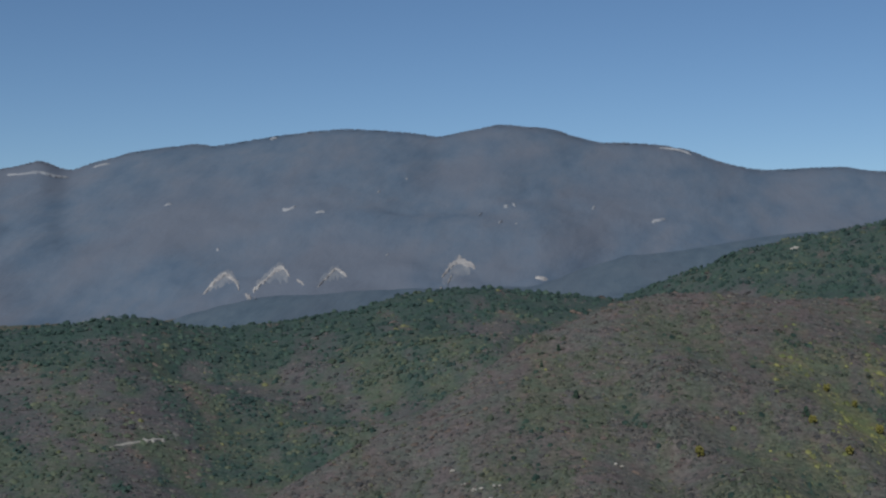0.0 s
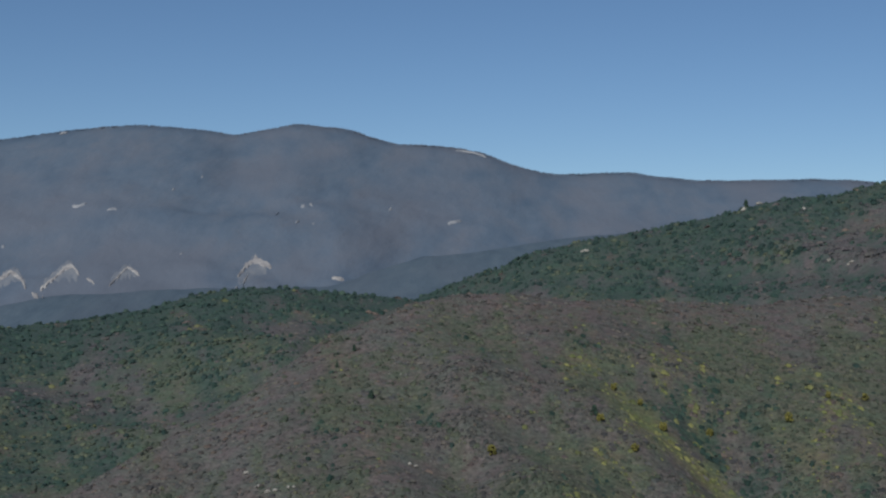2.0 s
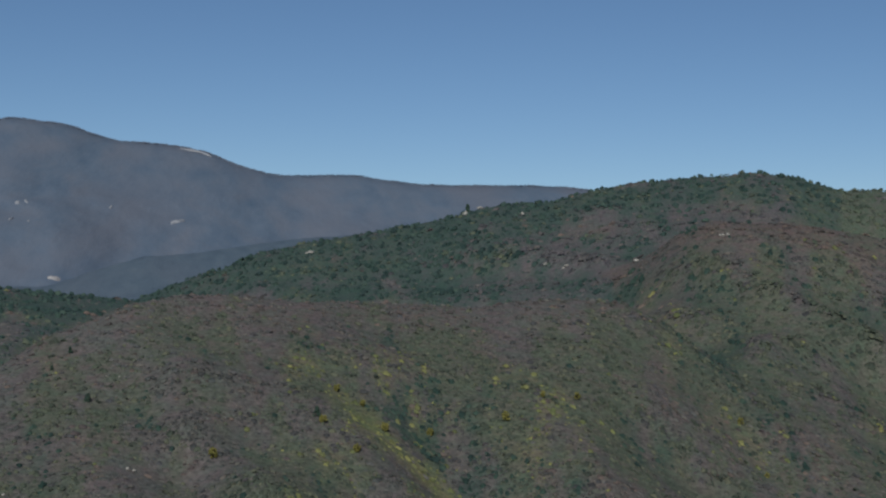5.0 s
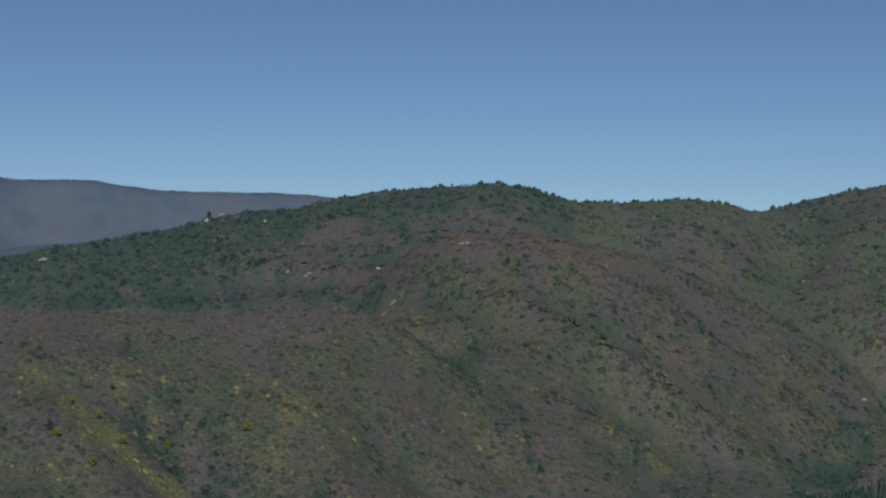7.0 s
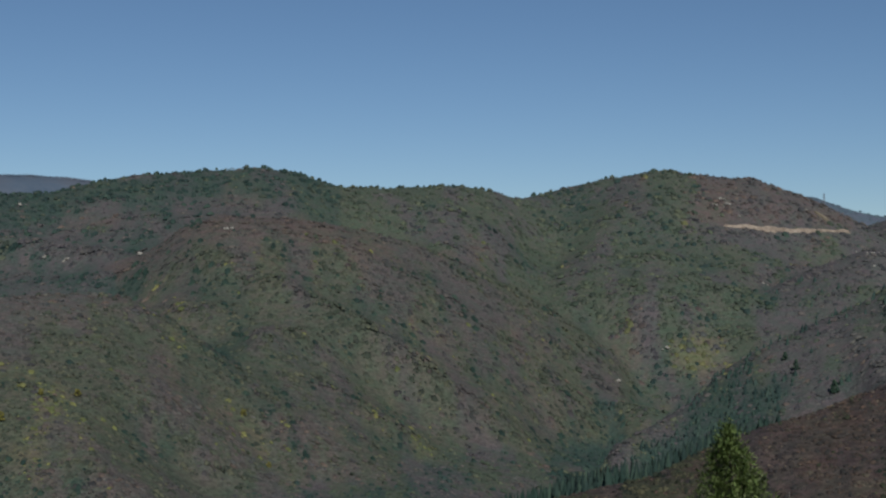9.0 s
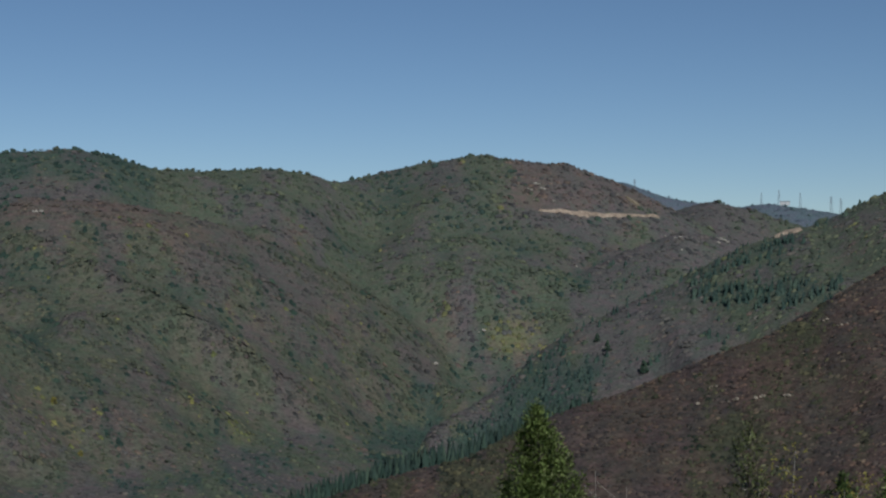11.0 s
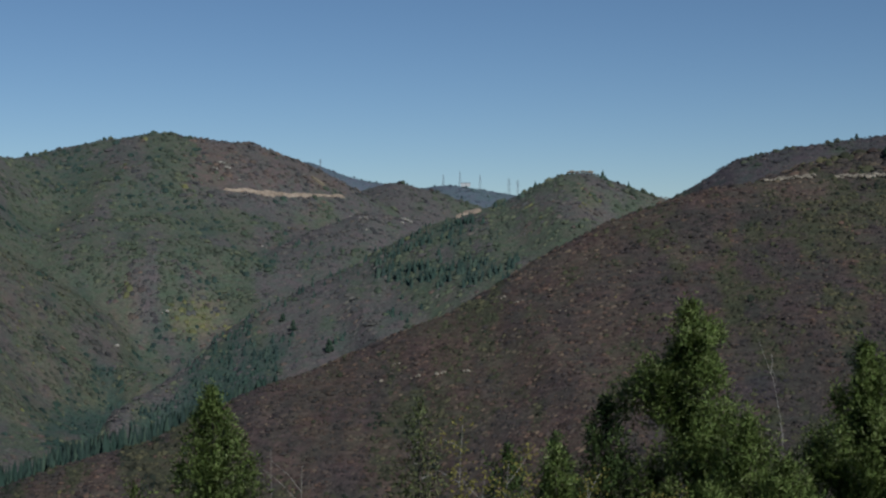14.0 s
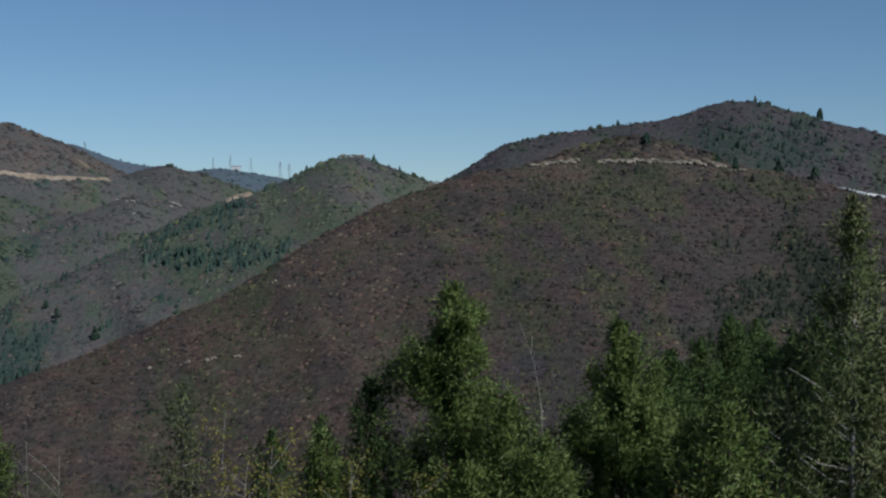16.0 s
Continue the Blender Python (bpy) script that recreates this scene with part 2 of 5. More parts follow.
# Each ridge: its crest as (bearing, angle of elevation of the crest seen from the viewpoint, distance); fall to the front and the
# back; width of its rounded top as a share of the distance; length and height of the spurs on its flanks.
RIDGES = {
    "far_mountain": dict(crest=[(-60, 4.2, 4500), (-40, 5.0, 4500), (-31, 4.7, 4600), (-28.5, 4.87, 4600), (-26.9, 5.25, 4600), (-26, 4.8, 4600), (-24.6, 5.3, 4600), (-22.9, 5.68, 4600), (-20.9, 5.97, 4600), (-19.9, 5.93, 4600), (-17.6, 6.33, 4600), (-15, 6.6, 4600), (-12.5, 6.56, 4600), (-10.9, 6.28, 4600), (-8.5, 6.78, 4600), (-6.4, 6.55, 4600), (-4.3, 5.98, 4600), (-2.3, 5.85, 4600), (-0.7, 5.6, 4600), (1.1, 4.85, 4600), (2.9, 4.66, 4600), (5.3, 4.78, 4600), (7.8, 4.36, 4600), (11, 4.35, 4600), (14, 4.3, 4600), (15, 4.15, 4600), (22, 3.0, 4600), (30, 2.0, 4600)],
                         front=0.40, back=0.5, top=0.01, spur=380, rise=40),
    "forehill": dict(crest=[(-45, -1.0, 2700), (-28, -2.4, 2700), (-23, -1.6, 2700), (-21.5, -0.95, 2700), (-18.4, -0.22, 2700), (-14, 0.02, 2700), (-10.8, 0.12, 2700), (-9, 0.1, 2700), (-6.9, 0.12, 2700), (-5.2, 0.77, 2600), (-3.4, 1.34, 2600), (-1, 1.57, 2600), (1.3, 1.9, 2600), (3.6, 2.25, 2600), (8, 2.4, 2600), (13, 1.6, 2600)],
                     front=0.2, back=0.22, top=0.02, spur=260, rise=22),
    "west_ridge": dict(crest=[(-60, -1.5, 950), (-40, -1.8, 1000), (-28.5, -1.5, 1050), (-26.4, -1.3, 1050), (-24.2, -0.98, 1050), (-22.9, -1.04, 1060), (-21.3, -1.4, 1080), (-19.9, -1.5, 1100), (-17.4, -1.2, 1120), (-14.6, -0.8, 1140), (-12.3, -0.16, 1150), (-9.7, 0.08, 1150), (-8.1, 0.0, 1160), (-6.2, -0.2, 1180), (-4.4, -0.3, 1200), (1, -1.2, 1200)],
                       front=0.13, back=0.28, top=0.05, spur=150, rise=14),
    "wooded_hill": dict(crest=[(-6, -1.3, 1300), (-3.5, -0.35, 1300), (-2, 0.27, 1300), (-0.3, 0.84, 1300), (1.3, 1.52, 1310), (2.7, 1.82, 1320), (4.7, 2.2, 1340), (7.7, 2.7, 1370), (9.9, 3.2, 1390), (11.1, 3.52, 1400), (13.2, 3.65, 1420), (14.9, 4.1, 1430), (16.3, 4.4, 1440), (18.4, 4.63, 1450), (20, 4.7, 1450), (21.6, 4.8, 1450), (23.1, 4.62, 1450), (24.3, 4.22, 1460), (25.4, 3.98, 1470), (27, 3.96, 1500), (29.6, 4.17, 1520), (31.2, 3.87, 1560), (32.3, 3.56, 1600), (34, 3.0, 1640), (37, 1.5, 1640)],
                        front=0.3, back=0.3, top=0.04, spur=190, rise=30),
    "road_hill": dict(crest=[(29, 2.6, 1680), (31, 3.2, 1680), (32.4, 3.58, 1680), (33.8, 3.87, 1690), (35.9, 4.38, 1700), (38.2, 4.72, 1700), (39.9, 4.44, 1700), (41.7, 4.28, 1690), (43.3, 3.72, 1680), (44.5, 3.24, 1670), (46.1, 2.38, 1660), (48, 1.4, 1650)],
                      front=0.3, back=0.4, top=0.03, spur=200, rise=32),
    "hill_behind": dict(crest=[(40, 3.6, 2300), (44, 3.57, 2300), (44.9, 3.23, 2300), (46.3, 2.8, 2300), (47.1, 2.64, 2300), (48.6, 2.4, 2300), (52, 1.6, 2300)],
                        front=0.3, back=0.4, top=0.02, spur=250, rise=20),
    "scrub_knoll": dict(crest=[(44, 1.6, 1950), (45.1, 2.05, 1950), (46.3, 2.4, 1950), (47.6, 2.75, 1950), (48.6, 2.5, 1950), (49.8, 2.17, 1950), (51, 1.7, 1950), (54, 0.9, 1950)],
                        front=0.28, back=0.4, top=0.02, spur=180, rise=18),
    "pylon_hill": dict(crest=[(47, 1.7, 2450), (47.9, 2.16, 2450), (48.6, 2.46, 2450), (49.8, 2.67, 2450), (50.7, 2.5, 2450), (52.6, 2.15, 2450), (53.8, 1.9, 2450), (58, 1.2, 2450)],
                       front=0.3, back=0.4, top=0.02, spur=250, rise=16),
    "lower_spur": dict(crest=[(37.5, -4.4, 1100), (39, -3.6, 1150), (40.2, -2.4, 1200), (41, -1.45, 1240), (43, 0.18, 1290), (44.9, 0.98, 1330), (46.3, 1.5, 1360), (49, 1.1, 1380)],
                       front=0.34, back=0.25, top=0.03, spur=140, rise=16),
    "trail_hill": dict(crest=[(36, -6.6, 760), (38, -5.6, 820), (39.3, -4.7, 860), (40.7, -3.3, 900), (43, -2.05, 930), (46, -0.68, 960), (48.6, 0.82, 980), (50.5, 1.42, 990), (52.4, 2.0, 1000), (53.3, 2.45, 1000), (54.4, 3.02, 1000), (55.3, 3.14, 1000), (56, 2.95, 1000), (57, 2.55, 1000), (58.3, 2.06, 1000), (60, 1.7, 1000), (66, 1.0, 1000)],
                       front=0.34, back=0.35, top=0.03, spur=120, rise=15),
    "brown_dome": dict(crest=[(-22, -10.5, 440), (-17.9, -8.35, 480), (-16, -7.27, 500), (-14, -6.16, 520), (-11.6, -5.1, 545), (-9.3, -3.45, 580), (-7, -1.85, 620), (-5.3, -1.27, 640), (-3.9, -0.6, 660), (-1.6, -0.18, 680), (0.8, -0.25, 690), (3.3, -0.5, 700), (5.1, -0.47, 720), (8.4, -0.57, 750), (10.2, -0.68, 770), (12.1, -0.38, 780), (14.4, -0.25, 790), (16.3, -0.4, 790), (17.2, -0.85, 780), (18.4, -1.6, 770), (21, -3.4, 740), (25, -6.4, 680), (30, -9.5, 620)],
                       front=0.27, back=0.3, top=0.05, spur=95, rise=15),
    "inner_dome": dict(crest=[(14.5, 0.1, 1080), (16.5, 1.0, 1080), (17.7, 1.75, 1080), (18.6, 2.45, 1080), (20, 2.9, 1080), (21.8, 2.77, 1080), (23.7, 2.68, 1090), (25.6, 2.36, 1100), (27.4, 1.9, 1110), (30, 1.0, 1130), (33, -0.6, 1130), (36.5, -3.0, 1100)],
                       front=0.33, back=0.07, top=0.04, spur=120, rise=22),
    "near_slope": dict(crest=[(26, -12, 300), (30.5, -9.75, 300), (34.8, -8.4, 305), (37.7, -7.8, 310), (39.8, -6.65, 320), (41.6, -5.88, 325), (43.9, -5.1, 335), (46.3, -4.1, 345), (49.8, -2.72, 360), (52.1, -1.33, 375), (54.4, 0.05, 390), (56.7, 1.2, 405), (59, 1.98, 420), (60.6, 2.42, 430), (62.2, 2.6, 436), (64, 2.72, 438), (66.8, 2.78, 440), (69.8, 2.62, 440), (71.1, 2.36, 440), (73.1, 2.12, 440), (74.8, 1.65, 430), (76.7, 1.15, 420), (81, 0.2, 400), (90, -3, 380)],
                       front=0.30, back=0.3, top=0.04, spur=80, rise=7),
    "ledge_top": dict(crest=[(61, 1.9, 452), (62.2, 2.5, 456), (63, 2.85, 462), (64, 3.2, 468), (65.3, 3.48, 474), (67.2, 3.72, 478), (68.5, 3.45, 476), (69.7, 3.12, 470), (70.6, 2.62, 464), (72, 2.2, 456), (74, 1.6, 450)],
                      front=0.30, back=0.35, top=0.02, spur=60, rise=1.5),
    "east_hill": dict(crest=[(56, 0.9, 780), (58.5, 1.78, 780), (59.4, 2.18, 790), (61.5, 3.55, 800), (64, 3.98, 820), (65.9, 4.18, 840), (68.6, 4.52, 860), (70, 5.02, 870), (70.9, 5.18, 870), (72, 5.02, 870), (73.1, 4.65, 870), (75.3, 4.0, 860), (76.7, 3.64, 850), (82, 2.5, 820), (95, 1.0, 800)],
                      front=0.34, back=0.4, top=0.03, spur=130, rise=16),
}
FINE = np.arange(-180, 180.01, 0.1)


def crest_lines(crest):
    a, e, r = (np.array(c, float) for c in zip(*crest))
    kern = np.exp(-0.5 * (np.arange(-12, 13) * 0.1 / 0.28) ** 2)
    kern /= kern.sum()
    z = np.interp(FINE, a, r * np.tan(np.radians(e)))
    out = np.maximum(a[0] - FINE, FINE - a[-1]).clip(0)
    z = z - out * r.mean() * 0.03
    rr = np.interp(FINE, a, r)
    smooth = lambda v: np.convolve(np.pad(v, 12, mode="edge"), kern, "valid")
    broad = np.exp(-0.5 * (np.arange(-60, 61) * 0.1 / 2.2) ** 2)
    return smooth(z), smooth(rr), np.convolve(np.pad(z, 60, mode="edge"), broad / broad.sum(), "valid")


LINES = {k: crest_lines(v["crest"]) for k, v in RIDGES.items()}


# combed flanks: gap between the spurs, their length, depth of the gullies, slant, and the bearings between which they lie
COMBS = {
    "far_mountain": (230, 1500, 26, 0.05, -60, 30),
    "wooded_hill": (95, 330, 11, -0.5, -2, 40),
    "road_hill": (90, 300, 11, -0.5, 28, 38.5),
    "inner_dome": (80, 300, 11, -0.5, 10, 40),
    "brown_dome": (58, 230, 9, -0.3, -3, 40),
    "trail_hill": (48, 260, 8, 0.75, 35, 70),
    "lower_spur": (48, 260, 8, 0.75, 30, 70),
    "near_slope": (34, 170, 1.8, 0.9, 20, 95),
}


def smax(a, b, k):
    h = np.maximum(k - np.abs(a - b), 0) / k
    return np.maximum(a, b) + h * h * k * 0.25


def land(az, r):
    """Height of the ground, and which ridge it belongs to (-1: valley floor), by bearing in degrees and distance."""
    az, r = np.broadcast_arrays(np.asarray(az, float), np.asarray(r, float))
    x, y = r * np.sin(np.radians(az)), r * np.cos(np.radians(az))
    right = np.clip((az - 30) / 30, 0, 1)
    right = right * right * (3 - 2 * right)
    floor_z = -84 + 34 * right - 26 * np.exp(-(((az - 38) / 7) ** 2))
    fall = 0.33 - 0.09 * right
    d = np.maximum(r - 3, 0)
    z = np.maximum(-fall * d, floor_z + 8 * (fbm(x / 120, y / 120, 2) - 0.5) * np.clip(r / 300, 0, 1))
    behind = np.clip((np.abs(az - 25) - 62) / 30, 0, 1)
    behind = behind * behind * (3 - 2 * behind)
    z = z + behind * ((-60 + 40 * fbm(x / 500, y / 500, 3)) * np.clip(d / 300, 0, 1) - z)
    which = np.full(z.shape, -1)
    for i, (name, p) in enumerate(RIDGES.items()):
        lz, lr, lb = LINES[name]
        zc, rc = np.interp(az, FINE, lz), np.interp(az, FINE, lr)
        g = rc - r
        w = p["top"] * rc
        slope = np.where(g > 0, p["front"], p["back"])
        low = slope * (np.sqrt(g * g + w * w) - w)
        n = fbm(x / p["spur"] + 3 * i, y / p["spur"], i % 6, 3)
        ridged = 1 - np.sqrt((2 * n - 1) ** 2 + 0.04) * 2.2
        away = np.clip(np.abs(g) / (0.22 * rc), 0, 1)
        # lower down, a flank is broader than the crest's own bumps
        zc = zc + (np.interp(az, FINE, lb) - zc) * away
        h = zc + EYE_Z - low + p["rise"] * (ridged - 0.55) * away * (0.6 if name in COMBS and name != "road_hill" else 1.0)
        if name in COMBS:
            # spurs and gullies that run down from the crest side by side
            gap, length, deep, tilt, a0, a1 = COMBS[name]
            u, v = x - tilt * y, y + tilt * x
            u = u + 0.8 * gap * (fbm(x / (3.2 * gap), y / (3.2 * gap), 4, 2) - 0.5)
            c = 0.8 * vnoise(u / gap + 11 * i, v / length, (i + 1) % 6) + 0.2 * vnoise(u / gap * 2.3, v / (0.55 * length), (i + 2) % 6)
            rib = 1.12 - np.sqrt((2.6 * (c - 0.5)) ** 2 + 0.05) * 1.7
            part_in = np.clip((az - a0) / 2 + 0.5, 0, 1) * np.clip((a1 - az) / 2 + 0.5, 0, 1)
            h = h + deep * (rib - 0.35) * np.clip(away * 1.3 - 0.1, 0, 1) * part_in
        h = h + 0.0022 * rc * (fbm(x / (0.018 * rc), y / (0.018 * rc), (i + 3) % 6, 2) - 0.5)
        which = np.where(h > z, i, which)
        z = smax(z, h, 0.012 * np.maximum(r, 60))
    return z, which


def height(x, y):
    return float(land(math.degrees(math.atan2(x, y)), math.hypot(x, y))[0])


# ---- helpers of this scene ----


def part(name, bm, mat, parent=None, label="", smooth=True):
    """One bmesh as one mesh object, under a thing or on its own."""
    me = bpy.data.meshes.new(name)
    bm.to_mesh(me)
    bm.free()
    me.materials.append(mat)
    if smooth:
        me.polygons.foreach_set("use_smooth", [True] * len(me.polygons))
    ob = new(name, me)
    if parent:
        ob.parent = parent
    return tagged(ob, label)


def mesh_from(name, verts, faces, mats, index=None, smooth=False):
    me = bpy.data.meshes.new(name)
    nv, nf, k = len(verts), len(faces), faces.shape[1]
    me.vertices.add(nv)
    me.vertices.foreach_set("co", np.asarray(verts, np.float32).ravel())
    me.loops.add(nf * k)
    me.loops.foreach_set("vertex_index", np.asarray(faces, np.int32).ravel())
    me.polygons.add(nf)
    me.polygons.foreach_set("loop_start", np.arange(0, nf * k, k, dtype=np.int32))
    for m in mats:
        me.materials.append(m)
    if index is not None:
        me.polygons.foreach_set("material_index", np.asarray(index, np.int32))
    me.polygons.foreach_set("use_smooth", np.full(nf, smooth))
    me.update(calc_edges=True)
    return me


# ---- ground ----
AZ = np.concatenate([np.arange(-180, -36, 3.0), np.arange(-36, 84, 0.18), np.arange(84, 180, 3.0)])
R = np.sort(np.concatenate([[0.002, 1.2, 2.2], np.geomspace(3.5, 4980, 350), np.linspace(3255, 3425, 14), np.linspace(3760, 4030, 16)]))
GA, GR = np.meshgrid(AZ, R, indexing="ij")
GZ, GW = land(GA, GR)
NA, NR = GA.shape
gx, gy = GR * np.sin(np.radians(GA)), GR * np.cos(np.radians(GA))
ii, jj = np.meshgrid(np.arange(NA), np.arange(NR - 1), indexing="ij")
i2 = (ii + 1) % NA
quads = np.stack([ii * NR + jj, ii * NR + jj + 1, i2 * NR + jj + 1, i2 * NR + jj], -1).reshape(-1, 4)
verts = np.stack([gx, gy, GZ], -1).reshape(-1, 3)
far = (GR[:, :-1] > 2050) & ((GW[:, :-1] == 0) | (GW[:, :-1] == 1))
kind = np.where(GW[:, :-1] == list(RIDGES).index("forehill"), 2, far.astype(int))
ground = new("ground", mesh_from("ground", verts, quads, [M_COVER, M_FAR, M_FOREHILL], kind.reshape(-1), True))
tagged(ground, "rolling autumn hills and valley with dry brown soil", "ground", kind="structure")

# ---- bare ground and rock: where each strip runs (bearing, distance), half its breadth in metres ----
STRIPS = {
    "road_cut": ([(40.5, 1473), (41.1, 1476), (41.7, 1484), (42.4, 1495), (43, 1507), (43.6, 1518), (44.2, 1529), (44.9, 1545), (45.6, 1566)], [1.2, 4, 5.5, 4.5, 4.2, 3.2, 2.6, 2, 1.6]),
    "hill_track": ([(44.1, 1583), (44.5, 1573), (44.83, 1568)], [3, 4, 4]),
    "bare_saddle": ([(50.0, 972), (50.25, 976), (50.5, 980), (50.8, 978), (51.25, 974)], [2, 5, 7, 6, 3]),
    "hill_road": ([(74.6, 424), (75.2, 421), (75.9, 419), (76.6, 421), (78.5, 412)], [0.3, 0.55, 0.65, 0.7, 0.7]),
    "valley_clearing": ([(-24.6, 646), (-23.9, 657), (-23.4, 661), (-22.75, 668), (-22.05, 676)], [1, 2, 1.5, 3, 2]),
}
SCARS = [
    ([(-20.63, 3336), (-20.24, 3396), (-19.74, 3453), (-19.31, 3370), (-19.15, 3299)], [9.4, 17.4, 22.9, 20.2, 9.4]),
    ([(-18.63, 3291), (-18.13, 3343), (-17.62, 3418), (-17.37, 3423), (-17.1, 3354)], [8, 14.7, 22.9, 18.9, 8]),
    ([(-16.85, 3335), (-16.5, 3276)], [8, 5.4]),
    ([(-18.95, 3287), (-18.7, 3258), (-18.5, 2667)], [10.7, 17.4, 9.4]),
    ([(-15.97, 3261), (-15.62, 3314), (-15.24, 3392), (-14.73, 3340)], [5.4, 8, 12.2, 6.7]),
    ([(-10.87, 3326), (-10.49, 3402), (-10.1, 3443), (-9.72, 3423), (-9.41, 3407)], [9.4, 16.2, 22.9, 16.2, 5.4]),
    ([(-11.2, 3264), (-10.87, 2641), (-10.6, 3297), (-10.4, 3355)], [9.4, 18.9, 14.7, 6.7]),
    ([(-7.1, 3341), (-6.7, 3338), (-6.4, 3342)], [9.4, 13.4, 6.7]),
    ([(-28.3, 4489), (-27.5, 4461), (-26.6, 4436), (-25.9, 4465)], [6.7, 9.4, 8, 5.4]),
    ([(-25.0, 4515), (-24.3, 4507)], [6.7, 6.7]),
    ([(-17.9, 4547), (-17.6, 4550)], [9.4, 8]),
    ([(-1.9, 4546), (-1.2, 4549), (-0.6, 4533)], [5.4, 6.1, 5.4]),
    ([(-17.45, 3834), (-17.1, 3823), (-16.8, 3845)], [10.7, 13.4, 8]),
    ([(-16.1, 3762), (-15.6, 3769)], [6.7, 8]),
    ([(-12.35, 4065), (-12.2, 4070)], [12.2, 10.7]),
    ([(-8.5, 3654), (-8.3, 3686)], [13.4, 12.2]),
    ([(-8.3, 3811), (-8.05, 3814)], [14.7, 13.4]),
    ([(-7.95, 3844), (-7.75, 3816)], [12.2, 12.2]),
    ([(-7.85, 3670), (-7.65, 3678)], [9.4, 9.4]),
    ([(-2.25, 3902), (-1.9, 3928), (-1.6, 3950)], [6.7, 12.2, 8]),
    ([(-4.65, 3927), (-4.5, 3945)], [12.2, 9.4]),
    ([(-22.2, 3992), (-21.8, 3996)], [8, 6.7]),
    ([(-13.5, 3945), (-13.35, 3957)], [9.4, 8]),
    ([(-20.1, 3649), (-19.95, 3655)], [9.4, 8]),
    ([(-9.3, 3725), (-9.15, 3785)], [8, 9.4]),
    ([(-13.2, 3465), (-13.0, 3489)], [8, 6.7]),
]


def along(path, widths, step):
    """Points evenly along a strip, with its half breadth there."""
    a, r = (np.array(c, float) for c in zip(*path))
    d = np.concatenate([[0], np.cumsum(np.hypot(np.diff(np.radians(a)) * r[1:], np.diff(r)))])
    n = max(4, int(d[-1] / step))
    s = np.linspace(0, d[-1], n)
    return np.interp(s, d, a), np.interp(s, d, r), np.interp(s, d, widths)


# ---- scrub and woods on the hills ----


def dome(rng, pointed=0.0):
    """A ragged crown of unit size: uneven rings, drawn in at the foot. Also the way each corner faces."""
    v, f = [], []
    sides = 5
    rings = ((-0.1, 0.7), (0.3, 1.05), (0.74, 0.7)) if not pointed else ((-0.1, 0.95), (0.3, 0.8), (0.66, 0.45))
    for h, w in rings:
        turn = rng.uniform(0, 1)
        for s in range(sides):
            a = 2 * math.pi * (s + turn + rng.uniform(-0.3, 0.3)) / sides
            q = w * rng.uniform(0.58, 1.35) * 0.5
            v.append((q * math.cos(a), q * math.sin(a), h + rng.uniform(-0.17, 0.17)))
    v.append((rng.uniform(-0.15, 0.15), rng.uniform(-0.15, 0.15), rng.uniform(0.92, 1.1)))
    top = 2 * sides
    for s in range(sides):
        a, b = s, (s + 1) % sides
        for k in (0, sides):
            f += [(k + a, k + b, k + b + sides), (k + a, k + b + sides, k + a + sides)]
        f.append((top + a, top + b, 3 * sides))
    v = np.array(v)
    n = v * [1.0, 1.0, 0.8] + [0, 0, 0.42] + rng.uniform(-0.2, 0.2, v.shape)
    return v, np.array(f), n / np.linalg.norm(n, axis=1, keepdims=True)


def tuft(rng, pointed=0.0):
    """A small ragged plant: one uneven ring and a crown."""
    sides = 5
    v, f = [], []
    for s in range(sides):
        a = 2 * math.pi * (s + rng.uniform(-0.35, 0.35)) / sides
        q = rng.uniform(0.6, 1.3) * 0.5
        v.append((q * math.cos(a), q * math.sin(a), rng.uniform(-0.2, 0.15)))
        f.append((s, (s + 1) % sides, sides))
    v.append((rng.uniform(-0.25, 0.25), rng.uniform(-0.25, 0.25), 1.0))
    v = np.array(v)
    n = v * [0.8, 0.8, 0.5] + [0, 0, 0.55] + rng.uniform(-0.2, 0.2, v.shape)
    return v, np.array(f), n / np.linalg.norm(n, axis=1, keepdims=True)


def spire(rng, pointed=1.0):
    """A pointed evergreen of unit size: skirts of boughs, one over the other, up to a thin tip."""
    v, f = [], []
    sides = 5
    rings = ((0.0, 0.75), (0.16, 1.05), (0.36, 0.56), (0.46, 0.74), (0.72, 0.3))
    for h, w in rings:
        for s in range(sides):
            a = 2 * math.pi * (s + rng.uniform(-0.3, 0.3)) / sides
            q = w * rng.uniform(0.7, 1.25) * 0.5
            v.append((q * math.cos(a), q * math.sin(a), h + rng.uniform(-0.04, 0.04)))
    v.append((rng.uniform(-0.04, 0.04), rng.uniform(-0.04, 0.04), 1.0))
    last = (len(rings) - 1) * sides
    for s in range(sides):
        a, b = s, (s + 1) % sides
        for k in range(0, last, sides):
            f += [(k + a, k + b, k + b + sides), (k + a, k + b + sides, k + a + sides)]
        f.append((last + a, last + b, last + sides))
    v = np.array(v)
    n = v * [1.3, 1.3, 0.0] + [0, 0, 0.3] + rng.uniform(-0.25, 0.25, v.shape)
    return v, np.array(f), n / np.linalg.norm(n, axis=1, keepdims=True)


